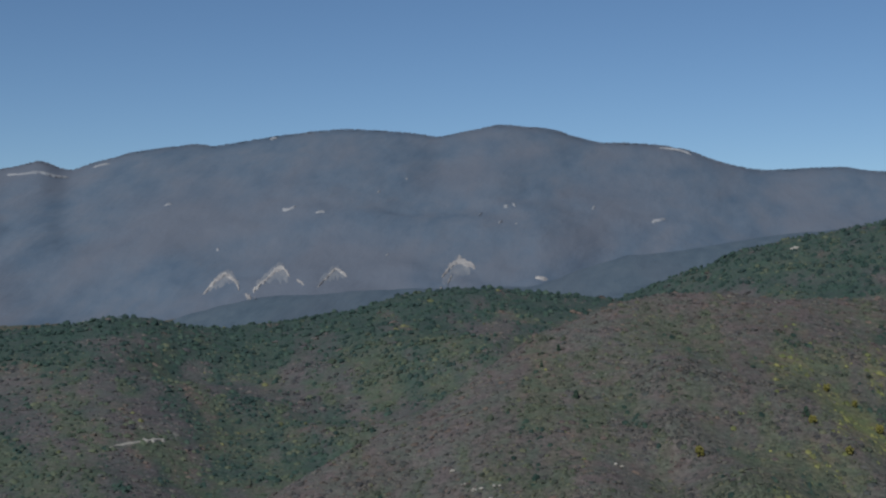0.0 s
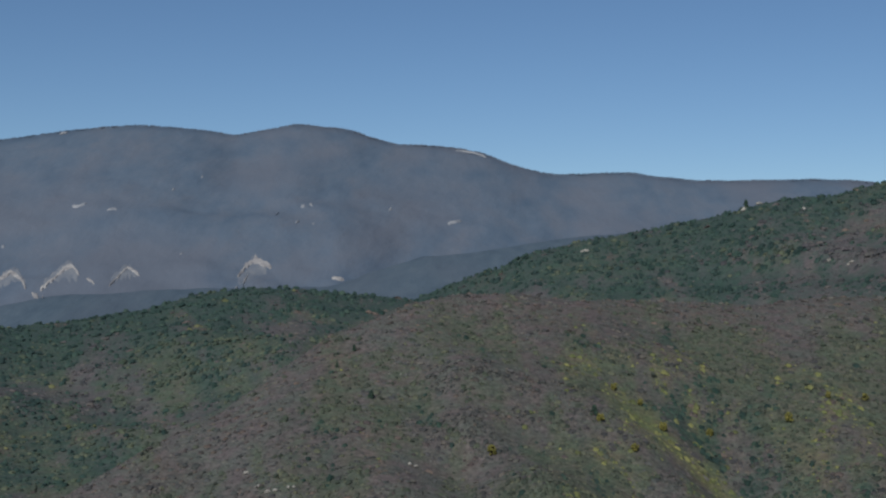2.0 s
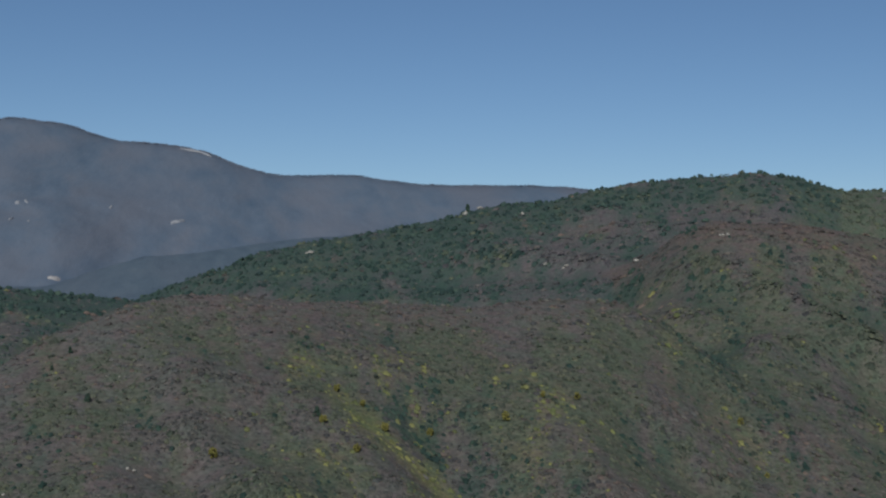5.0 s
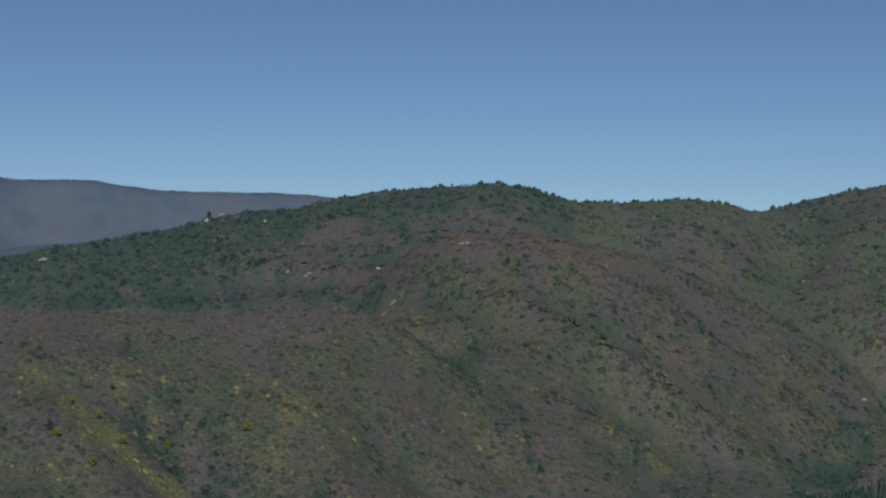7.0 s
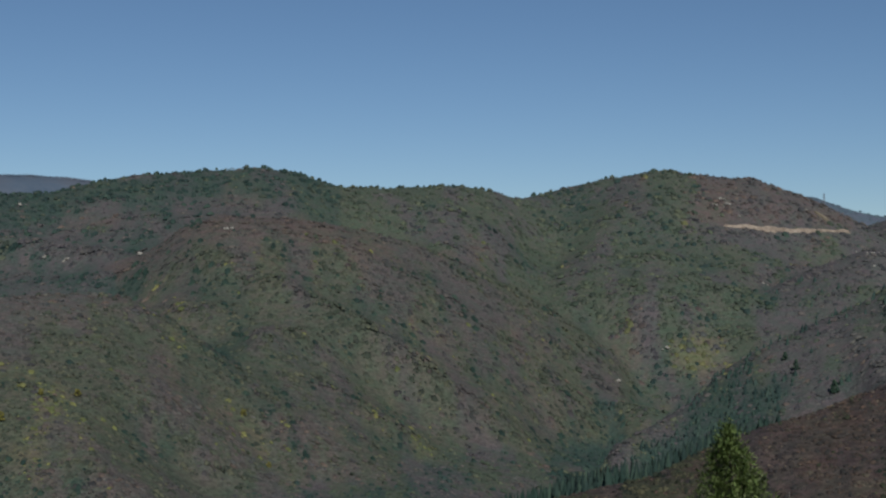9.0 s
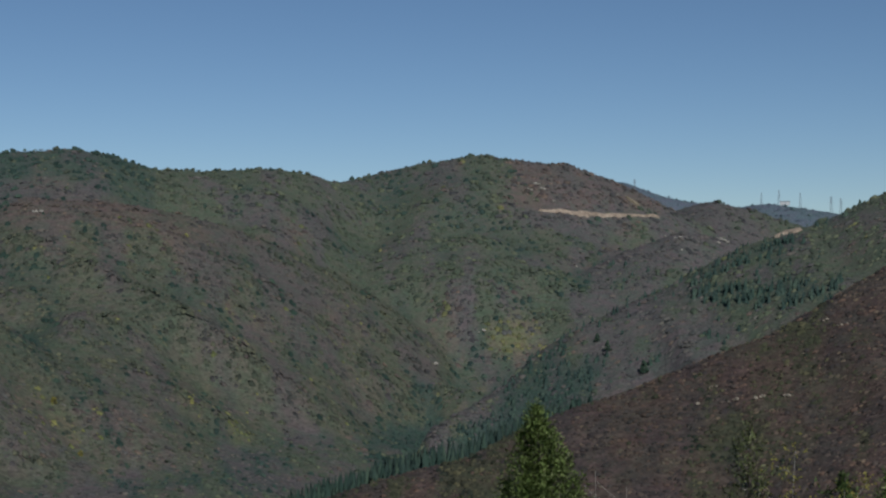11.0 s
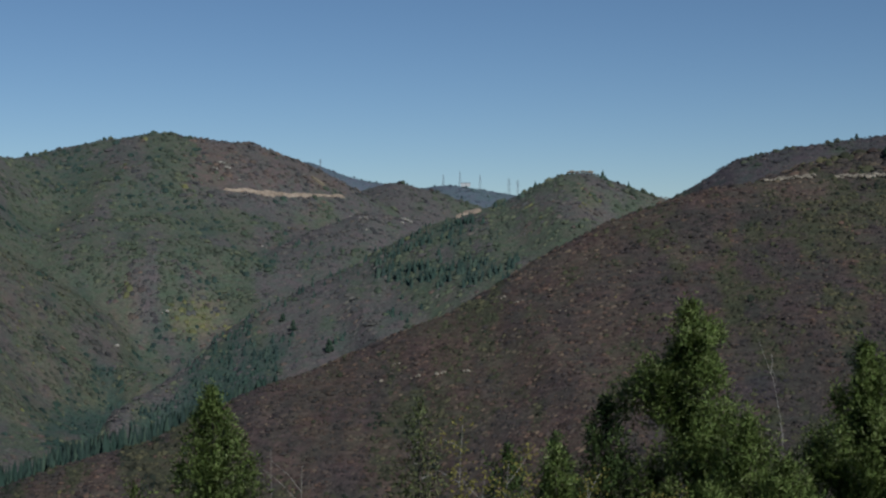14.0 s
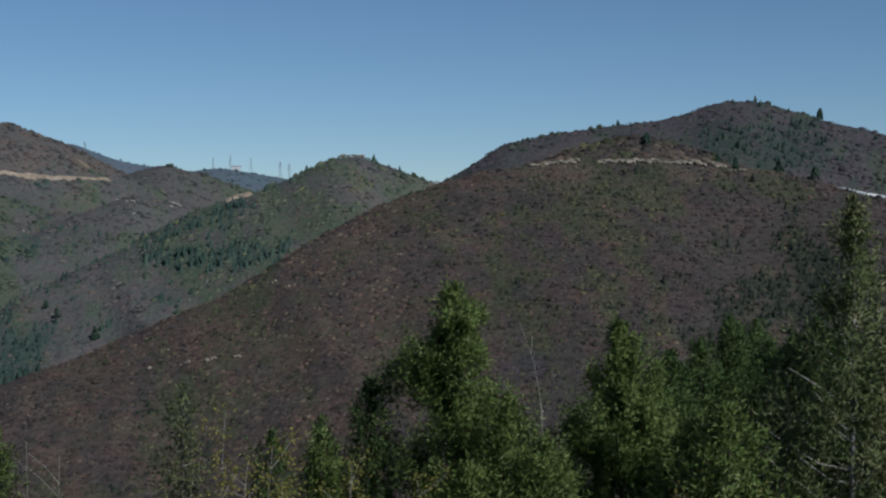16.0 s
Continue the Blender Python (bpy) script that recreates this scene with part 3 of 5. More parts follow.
def scatter(name, label, mat, x, y, z, width, tall, pointed=0.0, seed=1, form=dome, follow=0.95):
    """Plants of one kind as one mesh, each with islands of its own; their feet follow the slope."""
    rng = np.random.RandomState(seed)
    kinds = [form(rng, pointed) for _ in range(40)]
    kv, kn = np.stack([k[0] for k in kinds]), np.stack([k[2] for k in kinds])
    kf = kinds[0][1]
    n = len(x)
    pick = rng.randint(0, 40, n)
    a = rng.uniform(0, 6.283, n)
    ca, sa = np.cos(a)[:, None], np.sin(a)[:, None]
    p, q = kv[pick], kn[pick]
    px = (p[..., 0] * ca - p[..., 1] * sa) * width[:, None] + x[:, None]
    py = (p[..., 0] * sa + p[..., 1] * ca) * width[:, None] + y[:, None]
    pz = p[..., 2] * tall[:, None] + (z - 0.12 * tall)[:, None]
    az, r = np.degrees(np.arctan2(x, y)), np.hypot(x, y)
    step = 2.5
    up = (land(az, r + step)[0] - land(az, r - step)[0]) / (2 * step)
    across = (land(az + np.degrees(step / r), r)[0] - land(az - np.degrees(step / r), r)[0]) / (2 * step)
    sx, sy = np.sin(np.radians(az)), np.cos(np.radians(az))
    pz = pz + follow * (np.clip(up * sx + across * sy, -1, 1)[:, None] * (px - x[:, None]) + np.clip(up * sy - across * sx, -1, 1)[:, None] * (py - y[:, None]))
    v = np.stack([px, py, pz], -1).reshape(-1, 3)
    nn = np.stack([q[..., 0] * ca - q[..., 1] * sa, q[..., 0] * sa + q[..., 1] * ca, q[..., 2]], -1).reshape(-1, 3)
    f = (kf[None] + (np.arange(n) * kv.shape[1])[:, None, None]).reshape(-1, 3)
    me = mesh_from(name, v, f, [mat], None, True)
    me.normals_split_custom_set_from_vertices(nn.astype(np.float32))
    return tagged(new(name, me), label, "shrubs", kind="stuff")


NAMES = list(RIDGES)
rng = np.random.RandomState(11)
seen_top = np.degrees(np.arctan2(GZ - EYE_Z, GR))
before = np.maximum.accumulate(np.concatenate([np.full((NA, 1), -60.0), seen_top[:, :-1]], 1), 1)
# plants stand where a slope is turned to the viewpoint, about evenly over what it shows of the land
gain = np.clip(seen_top - before + 0.06, 0, None)
gain[(seen_top < -13) | (GA < -33) | (GA > 81) | (GR < 110)] = 0
gain[(before - seen_top) > 0.4] = 0
gain[GW == 0] = 0
gain[GW == 1] = 0
gain = np.minimum(gain, 0.7)
gain[(GW == NAMES.index("near_slope")) | (GW == NAMES.index("ledge_top"))] *= 1.7
N_PLANTS = 118000
weight = gain.ravel() / gain.sum()
cell = np.searchsorted(np.cumsum(weight), (np.arange(N_PLANTS) + rng.rand(N_PLANTS)) / N_PLANTS * 0.999999)
ca_, cr_ = np.unravel_index(cell, GA.shape)
pa = GA[ca_, cr_] + rng.uniform(-0.09, 0.09, N_PLANTS)
pr = GR[ca_, cr_] * (1 + rng.uniform(-0.0105, 0.0105, N_PLANTS))
pz, pw = land(pa, pr)
px, py = pr * np.sin(np.radians(pa)), pr * np.cos(np.radians(pa))
# on the near slope the brush stands in rows along old terraces
rows_on = (pw == NAMES.index("near_slope")) | (pw == NAMES.index("ledge_top"))
phase = (pz + 4.0 * fbm(px / 28, py / 28, 2, 3)) / 1.5
pr = np.where(rows_on, pr - (phase % 1 - 0.5) * 1.5 / 0.3 * 0.28, pr)
pz, pw = land(pa, pr)
px, py = pr * np.sin(np.radians(pa)), pr * np.cos(np.radians(pa))
# what grows where, hill by hill: kind, bearings, elevations as seen from the viewpoint, weight
GROWTH = [
    ("green", 3.5, 17.5, -0.3, 0.3, 0.6), ("brown", 13.2, 18.0, 0.6, 1.4, 0.5), ("russet", 8.5, 12.0, 0.7, 1.4, 0.35),
    ("russet", 18.5, 24.0, 1.6, 3.0, 0.5), ("russet", 25.0, 30.5, -1.0, 1.6, 0.3), ("olive", 24.5, 31.5, 2.2, 4.3, 0.4),
    ("yellow", 12.8, 17.2, -3.0, -1.2, 0.5), ("olive", 12.5, 17.5, -3.2, -1.0, 0.45), ("olive", 16.5, 22.0, -6.5, -2.3, 0.4),
    ("green", 17.5, 20.5, -5.0, -2.0, 0.35), ("tan", -7.0, -1.0, -2.4, -0.3, 0.4), ("russet", -6.0, 0.0, -1.6, -0.3, 0.3),
    ("brown", -4.0, 4.5, -6.8, -4.0, 0.3), ("green", -6.0, -2.2, -6.2, -4.2, 0.5), ("yellow", -3.0, 1.5, -8.2, -5.5, 0.2), ("olive", -7.0, -2.0, -8.5, -4.0, 0.2), ("tan", -18.0, -8.0, -8.5, -3.0, 0.35), ("tan", -23.0, -19.8, -5.75, -5.1, 1.1), ("russet", -22.0, -20.2, -5.6, -5.2, 0.5), ("tan", -24.0, -22.9, -2.9, -2.6, 1.3), ("tan", -26.8, -25.1, -2.0, -1.7, 1.2), ("brown", -27.5, -23.5, -2.6, -1.8, 0.5),
    ("olive", 32.0, 41.5, -0.5, 3.4, 0.35), ("russet", 39.3, 46.2, 2.4, 4.4, 0.8), ("brown", 41.0, 46.0, -1.6, 1.0, 0.4),
    ("russet", 42.0, 46.0, -1.0, 0.8, 0.2), ("green", 37.5, 42.5, -5.6, -2.8, 0.35), ("green", 31.0, 39.5, -9.5, -6.3, 0.35),
    ("olive", 62.5, 69.5, 0.6, 2.3, 0.35), ("olive", 50.5, 54.0, -5.5, -2.5, 0.25), ("olive", 55.0, 61.0, -1.5, 0.8, 0.15),
    ("russet", 41.0, 56.0, -6.5, 0.5, 0.15), ("olive", -17.0, -10.0, -4.5, -2.0, 0.3), ("brown", -21.0, -14.0, -5.0, -3.0, 0.3),
    ("yellow", -18.5, -15.5, -4.2, -3.2, 0.3), ("green", -28.0, -22.0, -8.5, -6.5, 0.3), ("olive", 26.0, 33.0, -8.0, -4.0, 0.25),
    ("yellow", 26.5, 29.5, -7.0, -5.0, 0.25), ("brown", 23.5, 28.0, -8.5, -3.5, 0.35),
    ("green", 70.3, 76.0, -3.9, -1.9, 0.7), ("olive", 64.3, 66.5, -3.2, -1.4, 0.45), ("olive", 66.0, 68.2, -1.8, -0.4, 0.5),
    ("tan", 61.0, 76.0, 1.9, 3.4, 0.6), ("olive", 51.3, 53.6, -6.8, -3.9, 0.5), ("yellow", 51.6, 53.4, -6.5, -4.2, 0.25), ("olive", 55.8, 58.2, -3.1, -1.5, 0.5),
    ("yellow", 59.3, 60.4, -0.7, 0.4, 0.4), ("tan", 46.0, 51.0, -8.5, -5.5, 0.2), ("olive", 47.5, 49.5, -7.5, -6.0, 0.3), ("violet", 53.8, 56.5, -7.5, -4.5, 0.55), ("tan", 42.0, 57.0, -9.0, 0.0, 0.42), ("olive", 44.0, 62.0, -8.0, 1.5, 0.1), ("olive", 53.5, 60.0, -6.5, -2.0, 0.28),
    # Past bearing 61 darker kinds put the slope's shade into its colours.
    ("green", 65.0, 82.0, -6.5, 1.0, 0.25), ("violet", 61.5, 80.0, -9.0, 2.0, 0.8), ("olive", 59.0, 82.0, -9.0, 2.5, -0.12), ("yellow", 38.7, 40.4, -3.6, -2.2, 2.4), ("tan", 38.4, 40.7, -3.8, -2.1, 1.0), ("russet", 38.4, 40.7, -3.8, -2.1, 1.3), ("brown", 61.5, 80.0, -9.0, 1.5, 0.15), ("russet", 43.0, 57.0, -9.0, -1.5, 0.25),
    ("russet", 61.5, 82.0, -10.0, 2.0, -0.35), ("tan", 61.5, 82.0, -10.0, 1.6, -0.4), ("olive", 66.0, 82.0, -10.0, 1.0, -0.15), ("violet", 40.0, 57.5, -10.0, 0.0, -0.3), ("yellow", 3.0, 14.0, -7.5, -2.6, 0.14), ("olive", 2.0, 13.0, -7.5, -2.0, 0.2),
    ("brown", -3.0, 3.0, -4.5, -2.8, 0.3), ("yellow", 11.0, 16.0, -6.8, -3.2, 0.3), ("olive", 10.5, 16.0, -7.5, -3.0, 0.3), ("green", 7.0, 9.0, -4.6, -3.6, 0.4), ("green", 23.0, 27.5, -9.0, -6.0, 0.5),
]


def leanings(pa, pr, pz, pw):
    """How strongly each kind of plant is drawn to each place: bearing, distance, height and ridge of the places."""
    N = len(pa)
    px, py = pr * np.sin(np.radians(pa)), pr * np.cos(np.radians(pa))
    pe = np.degrees(np.arctan2(pz - EYE_Z, pr))


    def near(a0, a1, e0, e1, soft=1.0):
        """How far each plant lies within a stretch of the hills (bearing, elevation), with soft ends."""
        fa = np.clip((pa - a0) / soft + 0.5, 0, 1) * np.clip((a1 - pa) / soft + 0.5, 0, 1)
        fe = np.clip((pe - e0) / (0.5 * soft) + 0.5, 0, 1) * np.clip((e1 - pe) / (0.5 * soft) + 0.5, 0, 1)
        return fa * fe


    def on(*names):
        return np.isin(pw, [NAMES.index(n) for n in names]).astype(float)


    def below(name):
        """Metres by which a plant stands below its ridge's crest."""
        lz = LINES[name][0]
        return np.interp(pa, FINE, lz) + EYE_Z - pz


    side = 0.9 + 0 * pa
    spur = (pz - 0.5 * (land(pa - side, pr)[0] + land(pa + side, pr)[0])) / pr * 100
    spur = np.clip(spur, -0.6, 0.6)
    def patches(wide, fine, k):
        """Patches at two sizes, in steps of bearing and of distance, to keep one size in the camera's view."""
        u, v = pa, np.log(pr) * 17
        u = u + 0.45 * v + 0.8 * fbm(u / 2, v / 2, 5, 2)
        return 0.9 * (fbm(u / wide + 3 * k, v / wide, k, 4) - 0.5) + 1.0 * (fbm(u / fine + 7 * k, v / fine, k + 1, 3) - 0.5)


    patch1, patch2, patch3 = patches(2.6, 0.75, 1), patches(1.9, 0.55, 3), patches(3.4, 0.9, 4)


    def by_path(path, wide):
        """How near each plant is to a gully line given by bearing and distance."""
        best = np.full(N, 1e9)
        for a0, r0, _ in zip(*along(path, [1] * len(path), 4.0)):
            best = np.minimum(best, (px - r0 * math.sin(radians(a0))) ** 2 + (py - r0 * math.cos(radians(a0))) ** 2)
        return np.exp(-best / wide**2)


    # leanings of each kind of plant
    brown = 0.55 + 2.0 * patch1 + 0.9 * spur
    russet = 0.12 + 1.8 * patch2
    olive = 0.42 - 2.0 * patch1 + 0.8 * patch3 - 0.4 * spur
    green = 0.2 + 2.0 * patch3 - 0.8 * patch2 - 1.0 * spur
    tan = -0.1 + 1.4 * patch2 - 0.8 * patch3
    violet = -0.62 + 1.2 * patch3 + 0.5 * spur
    yellow = -0.1 + 1.6 * patch2 + 0.7 * patch3
    w = on("west_ridge") * np.clip(1.3 - below("west_ridge") / 22, 0, 1)
    green += 1.0 * w
    brown -= 0.3 * w
    w = on("wooded_hill") * np.clip(1.5 - below("wooded_hill") / 35, 0, 1) * (pa < 25)
    green += 0.75 * w
    olive += 0.2 * w
    w = on("wooded_hill") * (pa < 25)
    green += 0.65 * w
    brown += 0.1 * w
    yellow -= 0.2 * w
    w = on("wooded_hill", "inner_dome", "road_hill") * (pa >= 17) * (pa < 39.5)
    olive += 0.3 * w
    green += 0.16 * w
    yellow += 0.2 * w
    w = on("wooded_hill") * (pa >= 25)
    olive += 0.25 * w
    w = on("forehill")
    green += 0.8 * w
    w = np.clip(-pa / 2, 0, 1) * (on("west_ridge") + (pw == -1))
    green += 0.36 * w
    olive += 0.05 * w
    w = np.clip((2 - pa) / 4, 0, 1) * on("brown_dome")
    green -= 0.25 * w
    tan += 0.2 * w
    brown += 0.1 * w
    w = on("brown_dome")
    brown -= 0.1 * w
    olive += 0.08 * w
    russet += 0.3 * w
    tan += 0.42 * w
    green -= 0.1 * w
    yellow += 0.16 * w * np.clip((pa - 1.5) / 3, 0, 1)
    olive += 0.1 * w * np.clip((pa - 1.5) / 3, 0, 1)
    w = w * np.clip(1.3 - below("brown_dome") / 12, 0, 1) * (pa < 16.8)
    tan += 0.45 * w
    russet += 0.5 * w
    green -= 0.5 * w
    gully = near(2, 9, -9, -2.5, 2) * on("brown_dome")
    yellow += 0.5 * gully
    clump = by_path([(7.0, 556), (7.5, 552)], 9)
    green += 0.9 * clump
    olive += 0.3 * gully
    w = on("inner_dome") * np.clip(1.3 - below("inner_dome") / 18, 0, 1) * np.clip((27.5 - pa) / 3, 0, 1)
    russet += 0.9 * w
    olive -= 0.3 * w
    w = near(32.5, 38.8, -1, 5, 2) * on("road_hill", "wooded_hill")
    olive += 0.5 * w
    w = near(39.2, 47, 1.5, 5, 1) * on("road_hill")
    russet += 0.25 * w
    brown += 0.5 * w
    olive -= 0.2 * w
    w = on("lower_spur")
    brown += 0.5 * w
    w = (pw == -1) * (pa > 35)
    green += 0.5 * w
    w = on("trail_hill", "lower_spur")
    brown += 0.1 * w
    olive += 0.32 * w
    green += 0.06 * w
    yellow += 0.1 * w
    tan += 0.22 * w
    w = on("trail_hill")
    grove = near(46.6, 52.6, -1.35, -0.45, 0.7) + 0.5 * near(38, 44, -4.5, -2.5, 1.5)
    grove = grove + np.exp(-(((pe - (pa - 47.5) * 0.34) / 0.19) ** 2)) * np.clip(pa - 46.5, 0, 1) * np.clip(51.8 - pa, 0, 1)
    grove = grove * np.clip(0.95 + 0.6 * patch2, 0.4, 1.2)
    green += 0.9 * np.clip(grove, 0, 1) * w
    w = on("near_slope")
    russet += 0.5 * w
    brown += 0.15 * w
    violet -= 0.3 * w
    tan += 0.38 * w
    green -= 0.3 * w
    yellow -= 0.12 * w
    foot = near(66, 82, -12, -1.0, 2.0) * w
    green += 0.5 * foot
    w = on("ledge_top")
    tan += 0.55 * w
    russet += 0.35 * w
    olive += 0.1 * w
    green -= 0.5 * w
    violet -= 0.6 * w
    w = on("east_hill")
    brown += 0.3 * w
    green += 0.85 * w * near(69.3, 74.6, 2.2, 4.1, 0.9)
    w = on("scrub_knoll", "pylon_hill", "hill_behind")
    brown += 0.3 * w
    for a0, r0, wide in ((23.6, 795, 32), (62.2, 273, 9)):
        violet += 1.2 * np.exp(-((px - r0 * math.sin(radians(a0))) ** 2 + (py - r0 * math.cos(radians(a0))) ** 2) / wide**2)
    for a0, r0, wide in ((40.0, 1117, 17), (38.9, 1125, 12), (40.4, 1125, 12), (59.66, 357, 5), (56.65, 331, 6), (52.33, 314, 5)):
        near_it = np.exp(-((px - r0 * math.sin(radians(a0))) ** 2 + (py - r0 * math.cos(radians(a0))) ** 2) / wide**2)
        yellow += 0.5 * near_it
        tan += 0.7 * near_it
    w = (pw == -1) * np.exp(-(((pa - 38) / 5) ** 2))
    green += 0.8 * w
    lean_to = dict(brown=brown, russet=russet, olive=olive, green=green, yellow=yellow, tan=tan, violet=violet)
    for what, a0, a1, e0, e1, by in GROWTH:
        lean_to[what] += by * near(a0, a1, e0, e1, 1.2)
    for a0, e0, a1, e1 in ((4.2, -3.9, 9.4, -8.6), (17.9, -1.6, 23.3, -8.2)):
        off = pa - (a0 + (pe - e0) * (a1 - a0) / (e1 - e0))
        line = np.exp(-((off / 0.62) ** 2)) * (pe < e0) * (pe > e1) * on("brown_dome", "inner_dome")
        yellow += (1.0 if a0 < 10 else 0.55) * line
        olive += 0.55 * line
        brown -= 0.4 * line
        green += 0.95 * np.exp(-(((off - 1.15) / 0.55) ** 2)) * (pe < e0 - 0.8) * (pe > e1) * on("brown_dome", "inner_dome")
    # the wooded gully behind the near slope
    off = pe - (-8.1 + (pa - 37.6) * 0.58)
    green += 1.4 * np.exp(-(((off - 0.6) / 0.9) ** 2)) * np.clip(pa - 35, 0, 1) * np.clip(43.6 - pa, 0, 1) * (pr > 450)
    lean_to = np.stack([brown, russet, olive, green, yellow, tan, violet])
    return np.where(lean_to > 0.95, 0.95 + 0.35 * (lean_to - 0.95), lean_to)


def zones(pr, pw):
    # picks the palette row; distant ridges get the rows with haze painted in
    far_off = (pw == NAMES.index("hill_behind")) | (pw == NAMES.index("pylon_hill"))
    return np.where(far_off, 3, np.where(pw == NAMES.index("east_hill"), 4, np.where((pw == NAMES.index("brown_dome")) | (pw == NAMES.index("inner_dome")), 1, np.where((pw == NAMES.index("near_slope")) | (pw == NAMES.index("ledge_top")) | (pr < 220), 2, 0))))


lean = leanings(pa, pr, pz, pw) + 0.23 * rng.randn(7, N_PLANTS)
kind_of = lean.argmax(0)

# some of the leafy kinds are shrubs or trees; the rest are low tufts
leafy_kind = np.array([0.3, 0.32, 0.42, 0.55, 0.42, 0.25, 0.28])
grown = rng.rand(N_PLANTS) < leafy_kind[kind_of]
size = np.clip(pr * np.where(grown, 0.0024, 0.0017), np.where(grown, 0.7, 0.4), np.where(grown, 3.8, 3.2)) * rng.lognormal(-0.06, 0.4, N_PLANTS).clip(0.4, 1.6)
size = np.where(pw == NAMES.index("ledge_top"), 1.9 * size, size)
# nothing grows on the bare strips
keep = np.ones(N_PLANTS, bool)
for path, widths in STRIPS.values():
    for a0, r0, h0 in zip(*along(path, widths, 4.0)):
        near_by = (px - r0 * math.sin(radians(a0))) ** 2 + (py - r0 * math.cos(radians(a0))) ** 2 < (h0 + 0.5) ** 2
        keep &= ~near_by
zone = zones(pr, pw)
# the hazy looks come from haze painted into the palette
specs = [("bare_shrubs", "bare %s shrubs covering the hillsides", ("hazy greyish-purple", "greyish-brown", "dark brown", "hazy bluish-grey", "dark grey-brown"), 1.5, 0.7),
         ("russet_shrubs", "%s autumn shrubs covering the hillsides", ("hazy pale russet", "russet", "deep russet", "hazy russet", "dull russet"), 1.5, 0.7),
         ("green_shrubs", "%s bushes scattered over the hillsides", ("hazy grey-green", "olive-green", "dull olive", "hazy green", "dark olive"), 1.4, 0.85),
         ("evergreen_trees", "dark %s evergreen trees covering the slopes", ("hazy bluish-green", "green", "deep green", "hazy blue-green", "dark blue-green"), 1.35, 0.95),
         ("yellow_shrubs", "%s bushes scattered along the gullies", ("yellow-green", "bright yellowing", "yellowish", "hazy yellow", "dull yellow"), 1.4, 0.9),
         ("dry_grass_tussocks", "%s dry grass and scrub on the crests", ("pale tan", "tan", "brown", "hazy grey", "grey-tan"), 1.5, 0.6),
         ("violet_shrubs", "%s leafless shrubs on the hillsides", ("violet-grey", "violet-grey", "violet-grey", "hazy violet", "dark violet-grey"), 1.5, 0.7)]
# evergreens with pointed tips stand in the planted groves and along the valley foot, rounded ones elsewhere
spiry = (kind_of == 3) & (((pa > 35.5) & (pr < 1400) & np.isin(pw, [-1, NAMES.index("trail_hill"), NAMES.index("lower_spur")])) | ((pw == NAMES.index("east_hill")) & (pa > 68)) | ((pw == NAMES.index("near_slope")) & (pa > 68)))
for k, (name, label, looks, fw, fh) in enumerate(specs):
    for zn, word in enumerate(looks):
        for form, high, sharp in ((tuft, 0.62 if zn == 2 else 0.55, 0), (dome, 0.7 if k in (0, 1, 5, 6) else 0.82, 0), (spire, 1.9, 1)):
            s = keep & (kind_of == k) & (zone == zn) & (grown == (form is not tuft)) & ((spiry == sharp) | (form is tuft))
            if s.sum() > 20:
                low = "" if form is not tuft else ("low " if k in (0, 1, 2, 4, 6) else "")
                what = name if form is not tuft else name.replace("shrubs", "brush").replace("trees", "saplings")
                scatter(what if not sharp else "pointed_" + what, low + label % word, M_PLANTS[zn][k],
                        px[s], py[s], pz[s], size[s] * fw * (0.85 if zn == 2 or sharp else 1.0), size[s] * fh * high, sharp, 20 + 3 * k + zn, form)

# the fringe of far trees along the mountain's crest
rng = np.random.RandomState(29)
n_far = 2600
fa = rng.uniform(-30, 16, n_far)
fr = np.interp(fa, FINE, LINES["far_mountain"][1]) - 50 * rng.rand(n_far) ** 2 + 15
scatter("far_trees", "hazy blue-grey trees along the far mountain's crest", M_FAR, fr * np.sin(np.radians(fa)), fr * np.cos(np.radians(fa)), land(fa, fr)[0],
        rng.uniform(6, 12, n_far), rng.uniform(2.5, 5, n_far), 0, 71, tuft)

# the wooded gully just behind the edge of the near slope
rng = np.random.RandomState(31)
n_row = 720
ta = rng.uniform(29.5, 43.2, n_row)
tr = np.interp(ta, FINE, LINES["near_slope"][1]) + rng.uniform(10, 80, n_row)
tz = land(ta, tr)[0]
edge = np.interp(ta, FINE, LINES["near_slope"][0] / LINES["near_slope"][1])
over = np.interp(ta, [29, 36, 40, 42, 43.2], [1.0, 1.1, 0.9, 0.5, 0.1]) * rng.uniform(0.2, 1.0, n_row)
tall = np.clip(tr * (edge + np.radians(over)) + EYE_Z - tz, 3, 16)
scatter("pointed_evergreen_trees", "dark green pointed evergreens in the gully behind the slope", M_PLANTS[1][3],
        tr * np.sin(np.radians(ta)), tr * np.cos(np.radians(ta)), tz, tall * rng.uniform(0.22, 0.42, n_row), tall * 1.1, 1, 77, spire)

# planted evergreens on the hill with the trail: a level belt, a belt climbing to the saddle, and lone ones along the spur's edge
rng = np.random.RandomState(37)
n_belt = 330
ba = rng.uniform(46.7, 52.7, n_belt)
be = -1.05 + 0.42 * rng.uniform(-1, 1, n_belt) + 0.25 * (fbm(ba * 1.3, ba * 0, 1, 2) - 0.5)
n_climb = 150
ca = rng.uniform(46.8, 50.9, n_climb)
ce = (ca - 47.5) * 0.40 - 0.22 + 0.15 * rng.randn(n_climb)
n_edge = 90
ea = rng.uniform(39.5, 47.0, n_edge)
ee = np.interp(ea, FINE, np.degrees(np.arctan2(LINES["trail_hill"][0], LINES["trail_hill"][1]))) - 0.5 * rng.rand(n_edge) ** 2
